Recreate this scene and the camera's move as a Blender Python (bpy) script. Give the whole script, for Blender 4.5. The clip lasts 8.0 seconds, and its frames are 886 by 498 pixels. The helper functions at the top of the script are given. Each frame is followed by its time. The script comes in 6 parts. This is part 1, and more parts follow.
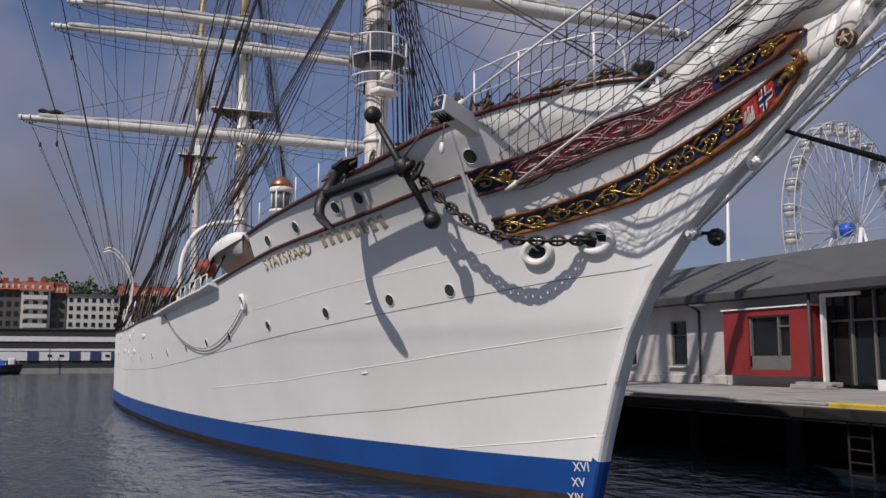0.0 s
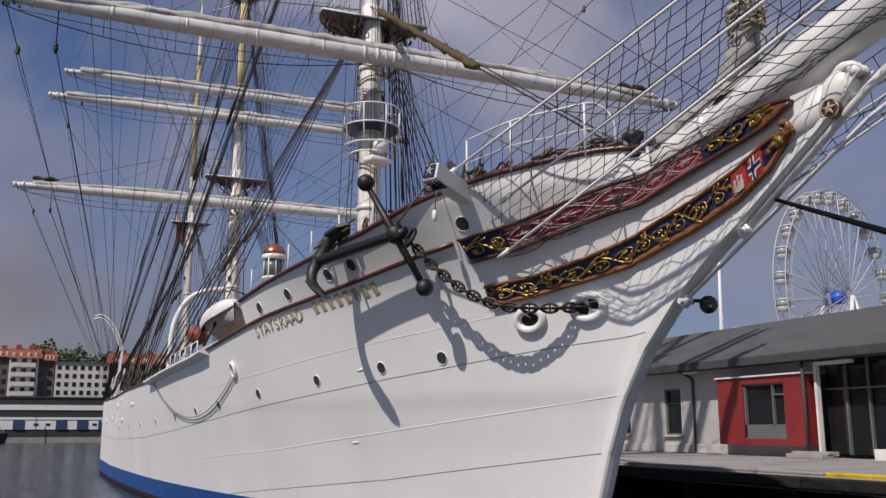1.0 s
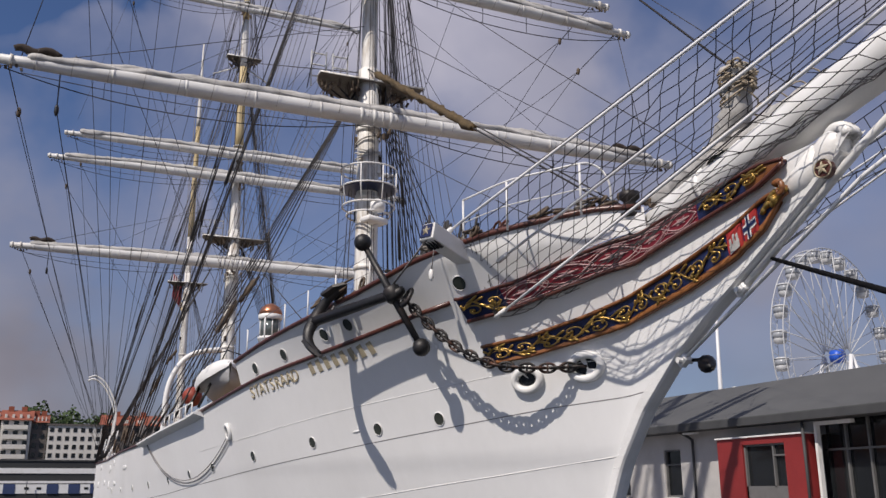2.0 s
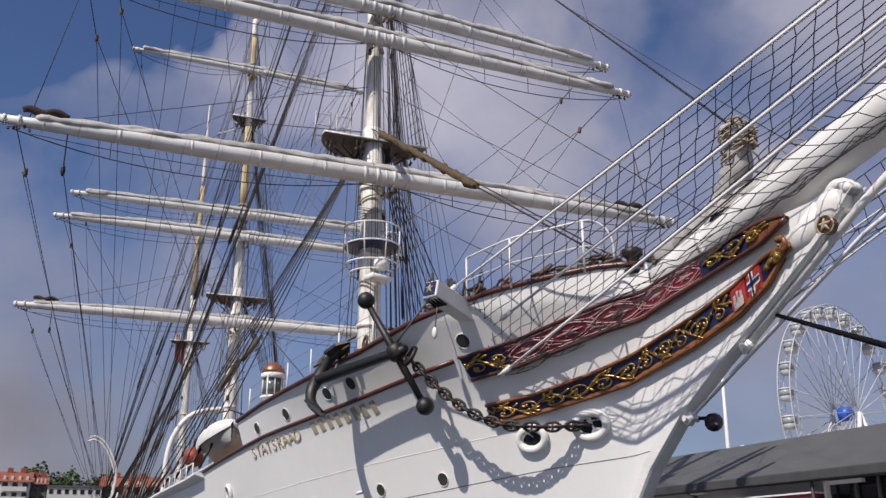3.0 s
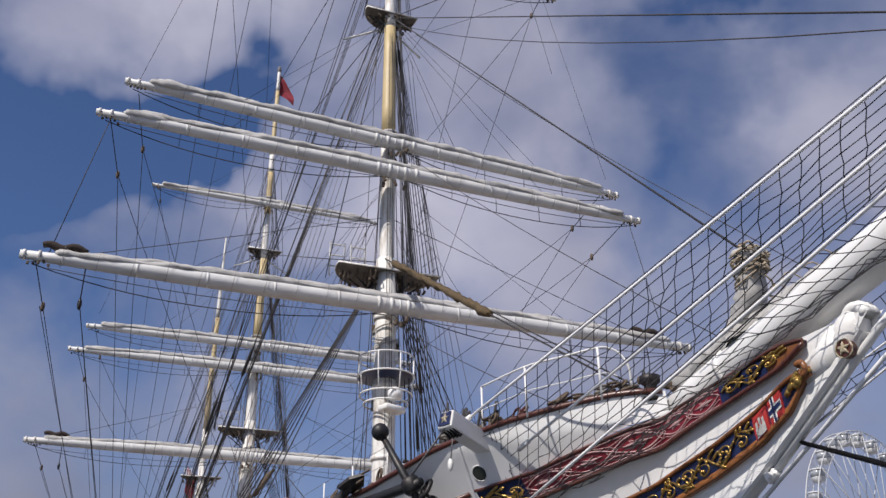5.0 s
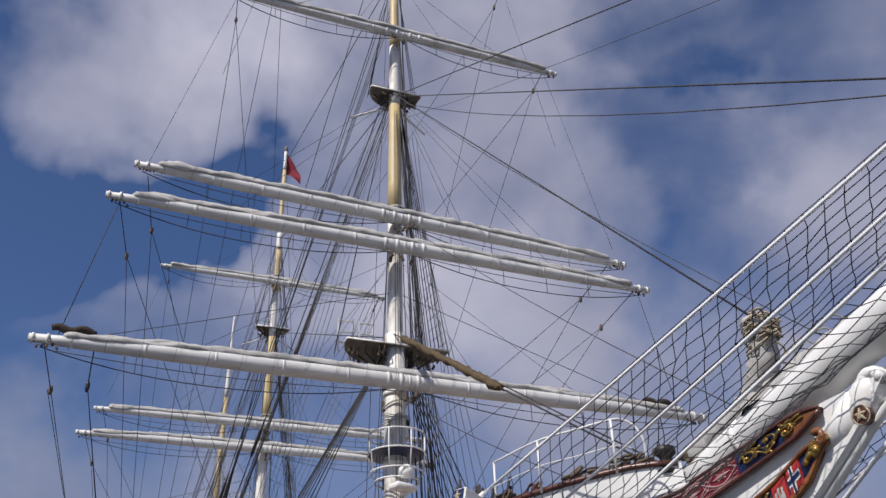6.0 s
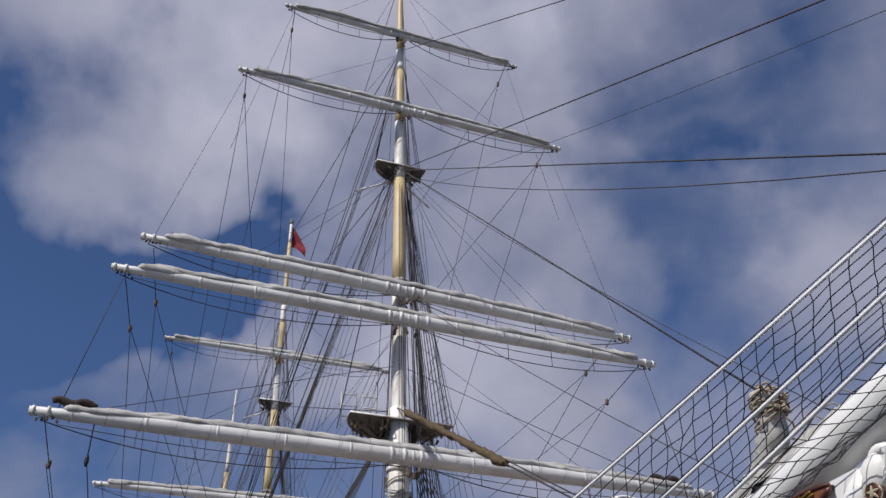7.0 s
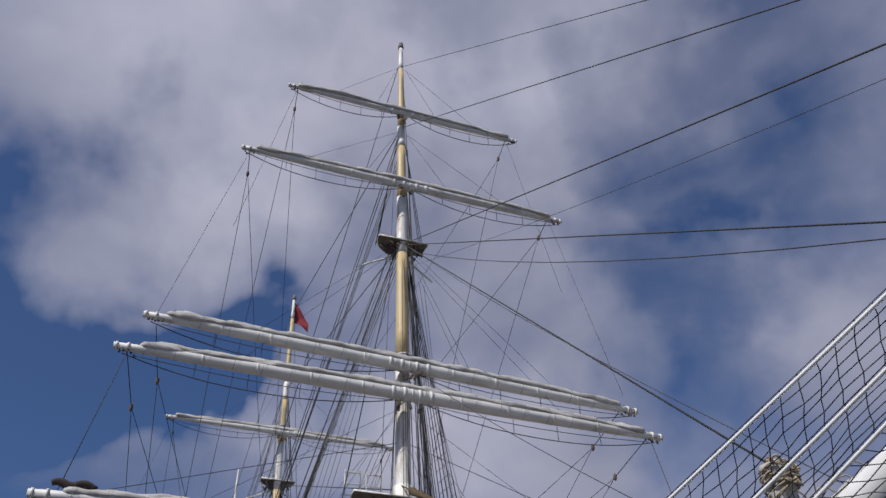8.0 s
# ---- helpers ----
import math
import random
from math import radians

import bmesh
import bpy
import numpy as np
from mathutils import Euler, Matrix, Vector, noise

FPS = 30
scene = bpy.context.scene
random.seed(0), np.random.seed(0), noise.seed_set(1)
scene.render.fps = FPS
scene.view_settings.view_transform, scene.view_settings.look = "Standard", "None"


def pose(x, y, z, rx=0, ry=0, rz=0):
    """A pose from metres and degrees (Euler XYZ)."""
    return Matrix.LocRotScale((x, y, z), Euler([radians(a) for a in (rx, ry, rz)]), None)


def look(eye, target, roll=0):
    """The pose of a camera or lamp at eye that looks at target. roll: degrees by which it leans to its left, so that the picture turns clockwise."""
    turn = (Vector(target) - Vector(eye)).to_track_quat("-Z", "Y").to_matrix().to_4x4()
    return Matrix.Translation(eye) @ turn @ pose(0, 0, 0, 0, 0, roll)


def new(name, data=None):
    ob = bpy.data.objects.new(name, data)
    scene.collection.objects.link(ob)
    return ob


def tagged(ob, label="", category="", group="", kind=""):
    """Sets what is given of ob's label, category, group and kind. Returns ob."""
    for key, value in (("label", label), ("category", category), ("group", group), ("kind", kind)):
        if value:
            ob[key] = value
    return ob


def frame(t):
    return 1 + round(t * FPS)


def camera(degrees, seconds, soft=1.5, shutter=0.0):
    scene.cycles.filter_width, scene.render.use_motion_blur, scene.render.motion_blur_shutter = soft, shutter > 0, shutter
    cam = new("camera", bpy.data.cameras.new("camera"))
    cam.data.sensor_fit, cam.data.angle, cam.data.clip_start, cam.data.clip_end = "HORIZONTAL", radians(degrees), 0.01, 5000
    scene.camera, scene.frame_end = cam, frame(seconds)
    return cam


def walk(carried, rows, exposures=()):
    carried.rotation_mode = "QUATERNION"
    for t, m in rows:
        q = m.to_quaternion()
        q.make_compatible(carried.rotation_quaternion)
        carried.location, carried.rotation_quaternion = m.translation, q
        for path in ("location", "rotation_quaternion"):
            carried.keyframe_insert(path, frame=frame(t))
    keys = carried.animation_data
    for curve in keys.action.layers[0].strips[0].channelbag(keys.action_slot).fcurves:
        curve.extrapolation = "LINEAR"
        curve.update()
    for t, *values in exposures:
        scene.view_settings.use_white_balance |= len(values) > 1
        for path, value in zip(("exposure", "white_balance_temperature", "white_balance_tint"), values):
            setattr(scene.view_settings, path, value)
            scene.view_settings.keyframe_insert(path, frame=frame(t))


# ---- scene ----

# ship's frame: x towards the bow, y to port, z up from the water; the foremast stands at x = 0
EYE = (28.52, -9.32, 2.75)
cam = camera(52.08, 8.0)
ROWS = [
    (0.0, 97.0, 0.099, 67.612), (0.5, 99.443, 0.077, 67.381), (1.0, 101.242, 0.104, 67.127), (1.5, 103.138, 0.207, 66.972),
    (3.0, 108.641, 0.411, 67.222), (3.5, 110.6, 0.506, 67.422), (4.0, 112.626, 0.51, 67.679), (4.5, 114.602, 0.515, 67.92),
    (6.0, 121.445, 1.711, 69.385), (6.5, 123.755, 1.827, 69.682), (7.0, 126.048, 1.433, 69.53), (7.5, 128.416, 1.758, 69.891),
    (8.0, 130.732, 1.922, 70.128),
]
walk(cam, [(t, pose(*EYE, rx, ry, rz)) for t, rx, ry, rz in ROWS], exposures=[(0.0, -0.06, 6700, 13), (0.7, -0.02, 6700, 13), (1.5, 0.09, 6700, 13), (3.0, 0.28, 6650, 12), (4.5, 0.33, 6500, 12), (6.0, 0.26, 6450, 11), (8.0, 0.06, 6350, 10)])

# ---- world, sun ----
SUN = Vector((0.33, -0.60, 0.73)).normalized()
world = bpy.data.worlds.new("world")
scene.world = world
world.use_nodes = True
wn, wl = world.node_tree.nodes, world.node_tree.links
wn.clear()
w_out, w_bg = wn.new("ShaderNodeOutputWorld"), wn.new("ShaderNodeBackground")
w_sky = wn.new("ShaderNodeTexSky")
w_sky.sky_type, w_sky.sun_disc = "NISHITA", False
w_sky.sun_elevation, w_sky.sun_rotation = math.asin(SUN.z), math.atan2(SUN.x, SUN.y)
w_sky.air_density, w_sky.dust_density, w_sky.ozone_density = 1.0, 0.4, 3.0
w_bg.inputs["Strength"].default_value = 0.07
w_co, w_map = wn.new("ShaderNodeTexCoord"), wn.new("ShaderNodeMapping")
w_map.inputs["Location"].default_value = (2.1, 0.4, 0.3)
w_map.inputs["Scale"].default_value = (1.0, 1.0, 1.5)
w_n1, w_n2 = wn.new("ShaderNodeTexNoise"), wn.new("ShaderNodeTexNoise")
w_n1.inputs["Scale"].default_value, w_n1.inputs["Detail"].default_value, w_n1.inputs["Roughness"].default_value = 2.2, 7.0, 0.52
w_n1.inputs["Distortion"].default_value = 0.25
w_n2.inputs["Scale"].default_value, w_n2.inputs["Detail"].default_value = 3.1, 4.0
w_r1, w_r2 = wn.new("ShaderNodeValToRGB"), wn.new("ShaderNodeValToRGB")
w_r1.color_ramp.elements[0].position, w_r1.color_ramp.elements[1].position = 0.21, 0.85
w_r2.color_ramp.elements[0].position, w_r2.color_ramp.elements[1].position = 0.3, 0.7
w_r2.color_ramp.elements[0].color, w_r2.color_ramp.elements[1].color = (4.0, 4.05, 5.2, 1), (7.1, 7.0, 8.3, 1)
w_mix, w_tint = wn.new("ShaderNodeMix"), wn.new("ShaderNodeMix")
w_mix.data_type = w_tint.data_type = "RGBA"
w_tint.blend_type = "MULTIPLY"
w_tint.inputs["Factor"].default_value = 1.0
w_tint.inputs["B"].default_value = (0.69, 0.79, 1.02, 1)
wl.new(w_co.outputs["Generated"], w_map.inputs["Vector"])
wl.new(w_map.outputs["Vector"], w_n1.inputs["Vector"])
wl.new(w_map.outputs["Vector"], w_n2.inputs["Vector"])
# banks of cloud (+) and clear gaps (-): direction, half-width in degrees
BANKS = [(-0.64, -0.02, 0.768, 12), (-0.679, 0.163, 0.716, 12), (-0.763, 0.392, 0.514, 13), (-0.52, 0.68, 0.50, 9),
         (-0.78, 0.472, 0.411, 12), (-0.906, 0.069, 0.417, 8), (-0.844, 0.404, 0.352, 13), (-0.989, -0.027, 0.147, 14), (-0.745, 0.637, 0.198, 15),
         (-0.984, -0.038, 0.174, 14), (-0.966, 0.160, 0.204, 9), (-0.686, 0.676, 0.272, 7), (-0.601, 0.352, 0.717, 8), (-0.674, 0.126, 0.728, 8), (-0.991, -0.023, 0.131, 8), (-0.849, 0.261, 0.459, 7),
         (-0.659, 0.291, 0.694, 10), (-0.856, 0.098, 0.508, 6), (-0.526, 0.481, 0.701, 7)]
GAPS = [(-0.878, -0.115, 0.468, 15), (-0.407, 0.59, 0.698, 14), (-0.60, 0.50, 0.62, 13), (-0.90, -0.075, 0.43, 15), (-0.956, 0.052, 0.289, 11), (-0.663, 0.53, 0.529, 9),
        (-0.94, 0.244, 0.238, 12), (-0.845, -0.02, 0.535, 4),
        (-0.849, -0.042, 0.527, 6), (-0.803, -0.126, 0.583, 11), (-0.582, 0.557, 0.593, 7), (-0.717, 0.552, 0.426, 8), (-0.821, -0.071, 0.566, 8),
        (-0.463, 0.578, 0.672, 7), (-0.477, 0.487, 0.731, 6), (-0.841, -0.080, 0.535, 7), (-0.785, -0.107, 0.610, 8), (-0.626, 0.656, 0.421, 6), (-0.808, -0.028, 0.588, 5)]
warp, wmul, wadd = wn.new("ShaderNodeTexNoise"), wn.new("ShaderNodeVectorMath"), wn.new("ShaderNodeVectorMath")
warp.inputs["Scale"].default_value, warp.inputs["Detail"].default_value = 4.0, 5.0
wmul.operation, wadd.operation = "MULTIPLY_ADD", "ADD"
wmul.inputs[1].default_value, wmul.inputs[2].default_value = (0.6, 0.6, 0.6), (-0.3, -0.3, -0.3)
wl.new(w_co.outputs["Generated"], warp.inputs["Vector"])
wl.new(warp.outputs["Color"], wmul.inputs[0])
wl.new(wmul.outputs["Vector"], wadd.inputs[0])
wl.new(w_co.outputs["Generated"], wadd.inputs[1])
wnorm = wn.new("ShaderNodeVectorMath")
wnorm.operation = "NORMALIZE"
wl.new(wadd.outputs["Vector"], wnorm.inputs[0])
total = w_n1.outputs["Fac"]
for bank, amount in [(b, 0.12) for b in BANKS] + [(g, -0.12) for g in GAPS]:
    dot, rng, add = wn.new("ShaderNodeVectorMath"), wn.new("ShaderNodeMapRange"), wn.new("ShaderNodeMath")
    dot.operation, rng.interpolation_type, add.operation = "DOT_PRODUCT", "SMOOTHSTEP", "ADD"
    dot.inputs[1].default_value = Vector(bank[:3]).normalized()
    rng.inputs["From Min"].default_value, rng.inputs["From Max"].default_value = math.cos(radians(bank[3])), 1.0
    rng.inputs["To Min"].default_value, rng.inputs["To Max"].default_value = 0.0, amount
    wl.new(wnorm.outputs["Vector"], dot.inputs[0])
    wl.new(dot.outputs["Value"], rng.inputs["Value"])
    wl.new(total, add.inputs[0])
    wl.new(rng.outputs["Result"], add.inputs[1])
    total = add.outputs[0]
wl.new(total, w_r1.inputs["Fac"])
wl.new(w_n2.outputs["Fac"], w_r2.inputs["Fac"])
wl.new(w_sky.outputs["Color"], w_tint.inputs["A"])
wl.new(w_tint.outputs["Result"], w_mix.inputs["A"])
w_sep, w_low, w_dim = wn.new("ShaderNodeSeparateXYZ"), wn.new("ShaderNodeMapRange"), wn.new("ShaderNodeMix")
w_dim.data_type, w_dim.blend_type = "RGBA", "MULTIPLY"
w_dim.inputs["Factor"].default_value = 1.0
w_low.inputs["From Min"].default_value, w_low.inputs["From Max"].default_value = 0.12, 0.5
w_low.inputs["To Min"].default_value, w_low.inputs["To Max"].default_value = 0.5, 1.0
wl.new(w_co.outputs["Generated"], w_sep.inputs["Vector"])
wl.new(w_sep.outputs["Z"], w_low.inputs["Value"])
wl.new(w_r2.outputs["Color"], w_dim.inputs["A"])
wl.new(w_low.outputs["Result"], w_dim.inputs["B"])
wl.new(w_dim.outputs["Result"], w_mix.inputs["B"])
wl.new(w_r1.outputs["Color"], w_mix.inputs["Factor"])
wl.new(w_mix.outputs["Result"], w_bg.inputs["Color"])
wl.new(w_bg.outputs["Background"], w_out.inputs["Surface"])

sun = new("sun", bpy.data.lights.new("sun", "SUN"))
sun.data.energy, sun.data.angle, sun.data.color = 3.75, radians(0.6), (1.0, 0.94, 0.86)
sun.matrix_world = look(SUN * 80, (0, 0, 0))


# ---- materials ----
def material(name, color, rough=0.6, metal=0.0, spread=0.12, scale=3.0, fine=40.0, bump=0.15, dirt=None, dirt_amount=0.0, spec=0.5, stretch=(1, 1, 1)):
    """Paint, cloth, metal or stone: a base colour with slow and fine variation, stains of a second colour and a fine relief."""
    m = bpy.data.materials.new(name)
    m.use_nodes = True
    n, l = m.node_tree.nodes, m.node_tree.links
    b = n["Principled BSDF"]
    co, mp = n.new("ShaderNodeTexCoord"), n.new("ShaderNodeMapping")
    mp.inputs["Scale"].default_value = stretch
    l.new(co.outputs["Object"], mp.inputs["Vector"])
    slow, quick, ramp = n.new("ShaderNodeTexNoise"), n.new("ShaderNodeTexNoise"), n.new("ShaderNodeValToRGB")
    slow.inputs["Scale"].default_value, slow.inputs["Detail"].default_value = scale, 5.0
    quick.inputs["Scale"].default_value, quick.inputs["Detail"].default_value = fine, 4.0
    for t in (slow, quick):
        l.new(mp.outputs["Vector"], t.inputs["Vector"])
    ramp.color_ramp.elements[0].position, ramp.color_ramp.elements[1].position = 0.3, 0.7
    lo, hi = [c * (1 - spread) for c in color], [min(c * (1 + spread), 1) for c in color]
    ramp.color_ramp.elements[0].color, ramp.color_ramp.elements[1].color = (*lo, 1), (*hi, 1)
    mix = n.new("ShaderNodeMath")
    mix.operation = "MULTIPLY_ADD"
    mix.inputs[1].default_value, mix.inputs[2].default_value = 0.35, 0.0
    l.new(quick.outputs["Fac"], mix.inputs[0])
    add = n.new("ShaderNodeMath")
    add.operation = "MULTIPLY_ADD"
    add.inputs[1].default_value = 0.65
    l.new(slow.outputs["Fac"], add.inputs[0])
    l.new(mix.outputs[0], add.inputs[2])
    l.new(add.outputs[0], ramp.inputs["Fac"])
    source = ramp.outputs["Color"]
    if dirt:
        spot, cut, over = n.new("ShaderNodeTexNoise"), n.new("ShaderNodeMapRange"), n.new("ShaderNodeMix")
        spot.inputs["Scale"].default_value, spot.inputs["Detail"].default_value = scale * 0.7, 8.0
        l.new(mp.outputs["Vector"], spot.inputs["Vector"])
        cut.inputs["From Min"].default_value, cut.inputs["From Max"].default_value = 0.5, 0.72
        cut.inputs["To Max"].default_value = dirt_amount
        l.new(spot.outputs["Fac"], cut.inputs["Value"])
        over.data_type = "RGBA"
        over.inputs["B"].default_value = (*dirt, 1)
        l.new(cut.outputs["Result"], over.inputs["Factor"])
        l.new(source, over.inputs["A"])
        source = over.outputs["Result"]
    l.new(source, b.inputs["Base Color"])
    rr = n.new("ShaderNodeMapRange")
    rr.inputs["To Min"].default_value, rr.inputs["To Max"].default_value = max(rough - 0.1, 0.03), min(rough + 0.1, 1)
    l.new(slow.outputs["Fac"], rr.inputs["Value"])
    l.new(rr.outputs["Result"], b.inputs["Roughness"])
    b.inputs["Metallic"].default_value = metal
    b.inputs["Specular IOR Level"].default_value = spec
    if bump:
        bp = n.new("ShaderNodeBump")
        bp.inputs["Strength"].default_value, bp.inputs["Distance"].default_value = bump, 0.02
        l.new(add.outputs[0], bp.inputs["Height"])
        l.new(bp.outputs["Normal"], b.inputs["Normal"])
    return m


HULL_WHITE = material("hull_white_paint", (0.81, 0.81, 0.805), 0.34, spread=0.04, scale=0.45, fine=5, bump=0.6, dirt=(0.55, 0.54, 0.52), dirt_amount=0.2, stretch=(1, 1, 0.45))
WHITE = material("white_paint", (0.76, 0.76, 0.75), 0.45, spread=0.06, scale=2, fine=30, bump=0.1, dirt=(0.5, 0.46, 0.4), dirt_amount=0.25)
MAST_WHITE = material("mast_white_paint", (0.74, 0.73, 0.70), 0.5, spread=0.12, scale=4, fine=30, bump=0.2, dirt=(0.30, 0.23, 0.16), dirt_amount=0.85, stretch=(1.6, 1.6, 0.3))
BUFF = material("buff_mast_paint", (0.52, 0.41, 0.22), 0.5, spread=0.12, scale=2, fine=25, bump=0.1, dirt=(0.6, 0.5, 0.33), dirt_amount=0.4)
BLUE = material("blue_boot_paint", (0.010, 0.07, 0.29), 0.4, spread=0.15, scale=0.8, fine=12, bump=0.15, dirt=(0.03, 0.05, 0.12), dirt_amount=0.4)
ANTIFOUL = material("antifouling_weed", (0.045, 0.028, 0.022), 0.7, spread=0.4, scale=1.5, fine=20, bump=0.4, dirt=(0.02, 0.022, 0.014), dirt_amount=0.8)
VARNISH = material("varnished_rail_wood", (0.085, 0.028, 0.02), 0.35, spread=0.3, scale=4, fine=40, bump=0.1)
BROWN = material("brown_carved_wood", (0.20, 0.075, 0.025), 0.4, spread=0.3, scale=5, fine=50, bump=0.15)
LIPBROWN = material("oiled_carved_wood", (0.27, 0.105, 0.032), 0.4, spread=0.35, scale=6, fine=50, bump=0.3, dirt=(0.08, 0.03, 0.012), dirt_amount=0.7)
RED = material("carmine_paint", (0.21, 0.016, 0.03), 0.4, spread=0.15, scale=4)
FLAG_RED = material("flag_red_paint", (0.40, 0.035, 0.03), 0.4, spread=0.1, scale=4)
BUNTING = material("red_bunting", (0.24, 0.02, 0.035), 0.85, spread=0.25, scale=3, fine=60, bump=0.2)
NAVY = material("navy_paint", (0.012, 0.02, 0.075), 0.35, spread=0.25, scale=4)
PINK = material("rose_white_paint", (0.55, 0.36, 0.36), 0.5, spread=0.1, scale=8)
GOLD = material("gold_leaf", (0.45, 0.29, 0.085), 0.36, metal=0.8, spread=0.2, scale=8, fine=60)
LETTER_GOLD = material("dull_gold_paint", (0.40, 0.345, 0.24), 0.65, metal=0.0, spread=0.15, scale=8)
IRON = material("black_iron", (0.009, 0.009, 0.010), 0.5, metal=0.0, spread=0.4, scale=6, fine=50, bump=0.4, dirt=(0.08, 0.04, 0.025), dirt_amount=0.25)
CHAIN = material("tarred_chain", (0.018, 0.016, 0.016), 0.5, metal=0.3, spread=0.4, scale=6, bump=0.4, dirt=(0.14, 0.06, 0.035), dirt_amount=0.6)
ROPE = material("tarred_rope", (0.035, 0.033, 0.036), 0.8, spread=0.3, scale=6, fine=80, bump=0.3)
GREYROPE = material("grey_rope", (0.16, 0.15, 0.15), 0.8, spread=0.25, scale=6, fine=80, bump=0.3)
HEMP = material("hemp_matting", (0.085, 0.058, 0.027), 0.95, spread=0.35, scale=6, fine=45, bump=0.9)
WHITEROPE = material("white_rope", (0.7, 0.7, 0.7), 0.7, spread=0.1, scale=6, fine=80, bump=0.3)
GUYWHITE = material("white_served_wire", (0.86, 0.86, 0.86), 0.3, spread=0.06, scale=6, fine=60, bump=0.1)
YARD_WHITE = material("yard_white_paint", (0.66, 0.66, 0.65), 0.5, spread=0.1, scale=2, fine=30, bump=0.15, dirt=(0.38, 0.34, 0.3), dirt_amount=0.5, stretch=(1, 0.4, 1))
CANVAS = material("furled_canvas", (0.42, 0.412, 0.40), 0.9, spread=0.36, scale=3.5, fine=18, bump=1.0, dirt=(0.28, 0.26, 0.23), dirt_amount=0.55, stretch=(1, 0.35, 1))
COPPER = material("copper_dome", (0.44, 0.19, 0.11), 0.35, metal=0.8, spread=0.25, scale=5)
DARKGLASS = material("dark_glass", (0.012, 0.014, 0.016), 0.08, spread=0.2, scale=2, bump=0)
PORTGLASS = material("porthole_glass", (0.045, 0.05, 0.042), 0.12, spread=0.3, scale=4, bump=0)
BLACKROPE = material("black_mooring_rope", (0.008, 0.008, 0.009), 0.9, spread=0.3, scale=6, fine=60, bump=0.3, spec=0.05)
LAMPGLASS = material("lantern_glass", (0.10, 0.12, 0.12), 0.1, spread=0.2, scale=3, bump=0)
ORANGE = material("orange_buoy", (0.24, 0.04, 0.022), 0.55, spread=0.2, scale=5)
DECK = material("teak_deck", (0.30, 0.20, 0.11), 0.7, spread=0.25, scale=3)
TEAK = material("varnished_teak", (0.28, 0.11, 0.04), 0.45, spread=0.25, scale=3)
TOPGREY = material("weathered_top_grating", (0.17, 0.155, 0.135), 0.8, spread=0.3, scale=4, fine=30, bump=0.4, dirt=(0.1, 0.08, 0.06), dirt_amount=0.7)
BEIGE = material("beige_lashing", (0.36, 0.30, 0.22), 0.9, spread=0.3, scale=8, fine=50, bump=0.6)
DARKMAT = material("dark_chafing_mat", (0.035, 0.025, 0.02), 0.95, spread=0.4, scale=8, fine=60, bump=0.8)
CLUTTER = material("deck_gear", (0.09, 0.065, 0.045), 0.8, spread=0.5, scale=8, bump=0.5)
CONCRETE = material("quay_concrete", (0.30, 0.29, 0.28), 0.85, spread=0.2, scale=0.7, fine=12, bump=0.3, dirt=(0.14, 0.13, 0.12), dirt_amount=0.6)
# near-black colour that holds the deep shade under the quay
QUAY_SHADE = material("quay_shade_black", (0.014, 0.012, 0.011), 0.85, spread=0.4, scale=2, bump=0.4)
YELLOW = material("yellow_kerb_paint", (0.55, 0.38, 0.02), 0.6, spread=0.2, scale=3, dirt=(0.2, 0.15, 0.06), dirt_amount=0.6)
PLASTER = material("grey_plaster", (0.47, 0.46, 0.45), 0.85, spread=0.12, scale=0.8, fine=15, bump=0.25, dirt=(0.3, 0.29, 0.27), dirt_amount=0.4)
ROOF = material("grey_roofing", (0.075, 0.078, 0.08), 0.75, spread=0.15, scale=0.8, fine=14, bump=0.2)
FASCIA = material("dark_fascia", (0.05, 0.052, 0.055), 0.7, spread=0.2, scale=2)
REDWALL = material("red_cladding", (0.22, 0.022, 0.022), 0.55, spread=0.12, scale=1.2, fine=14)
FRAME_GREY = material("grey_window_frame", (0.13, 0.13, 0.13), 0.5, spread=0.15, scale=3)
STEEL = material("white_steel", (0.72, 0.73, 0.74), 0.45, spread=0.06, scale=1)
PALE = material("pale_far_render", (0.6, 0.58, 0.54), 0.85, spread=0.1, scale=0.2, fine=2)
DARKWALL = material("dark_far_render", (0.10, 0.09, 0.085), 0.85, spread=0.2, scale=0.2, fine=2)
TILES = material("orange_tiles", (0.24, 0.07, 0.04), 0.85, spread=0.25, scale=0.4, fine=3)
TERMINAL = material("far_terminal_dark", (0.03, 0.032, 0.034), 0.7, spread=0.2, scale=0.2, fine=2)
DOORBLUE = material("far_blue_door", (0.03, 0.05, 0.13), 0.6, spread=0.2, scale=0.4)
BARK = material("bark", (0.09, 0.065, 0.045), 0.9, spread=0.3, scale=4)
LEAF = material("foliage", (0.05, 0.085, 0.03), 0.8, spread=0.4, scale=0.5, fine=4)
WHEEL = material("wheel_paint", (0.50, 0.51, 0.52), 0.5, spread=0.1, scale=0.6, fine=6)
CABGLASS = material("cabin_glass", (0.30, 0.32, 0.35), 0.2, spread=0.2, scale=1, bump=0)
HUBBLUE = material("hub_blue", (0.02, 0.10, 0.55), 0.4, spread=0.2, scale=0.5)


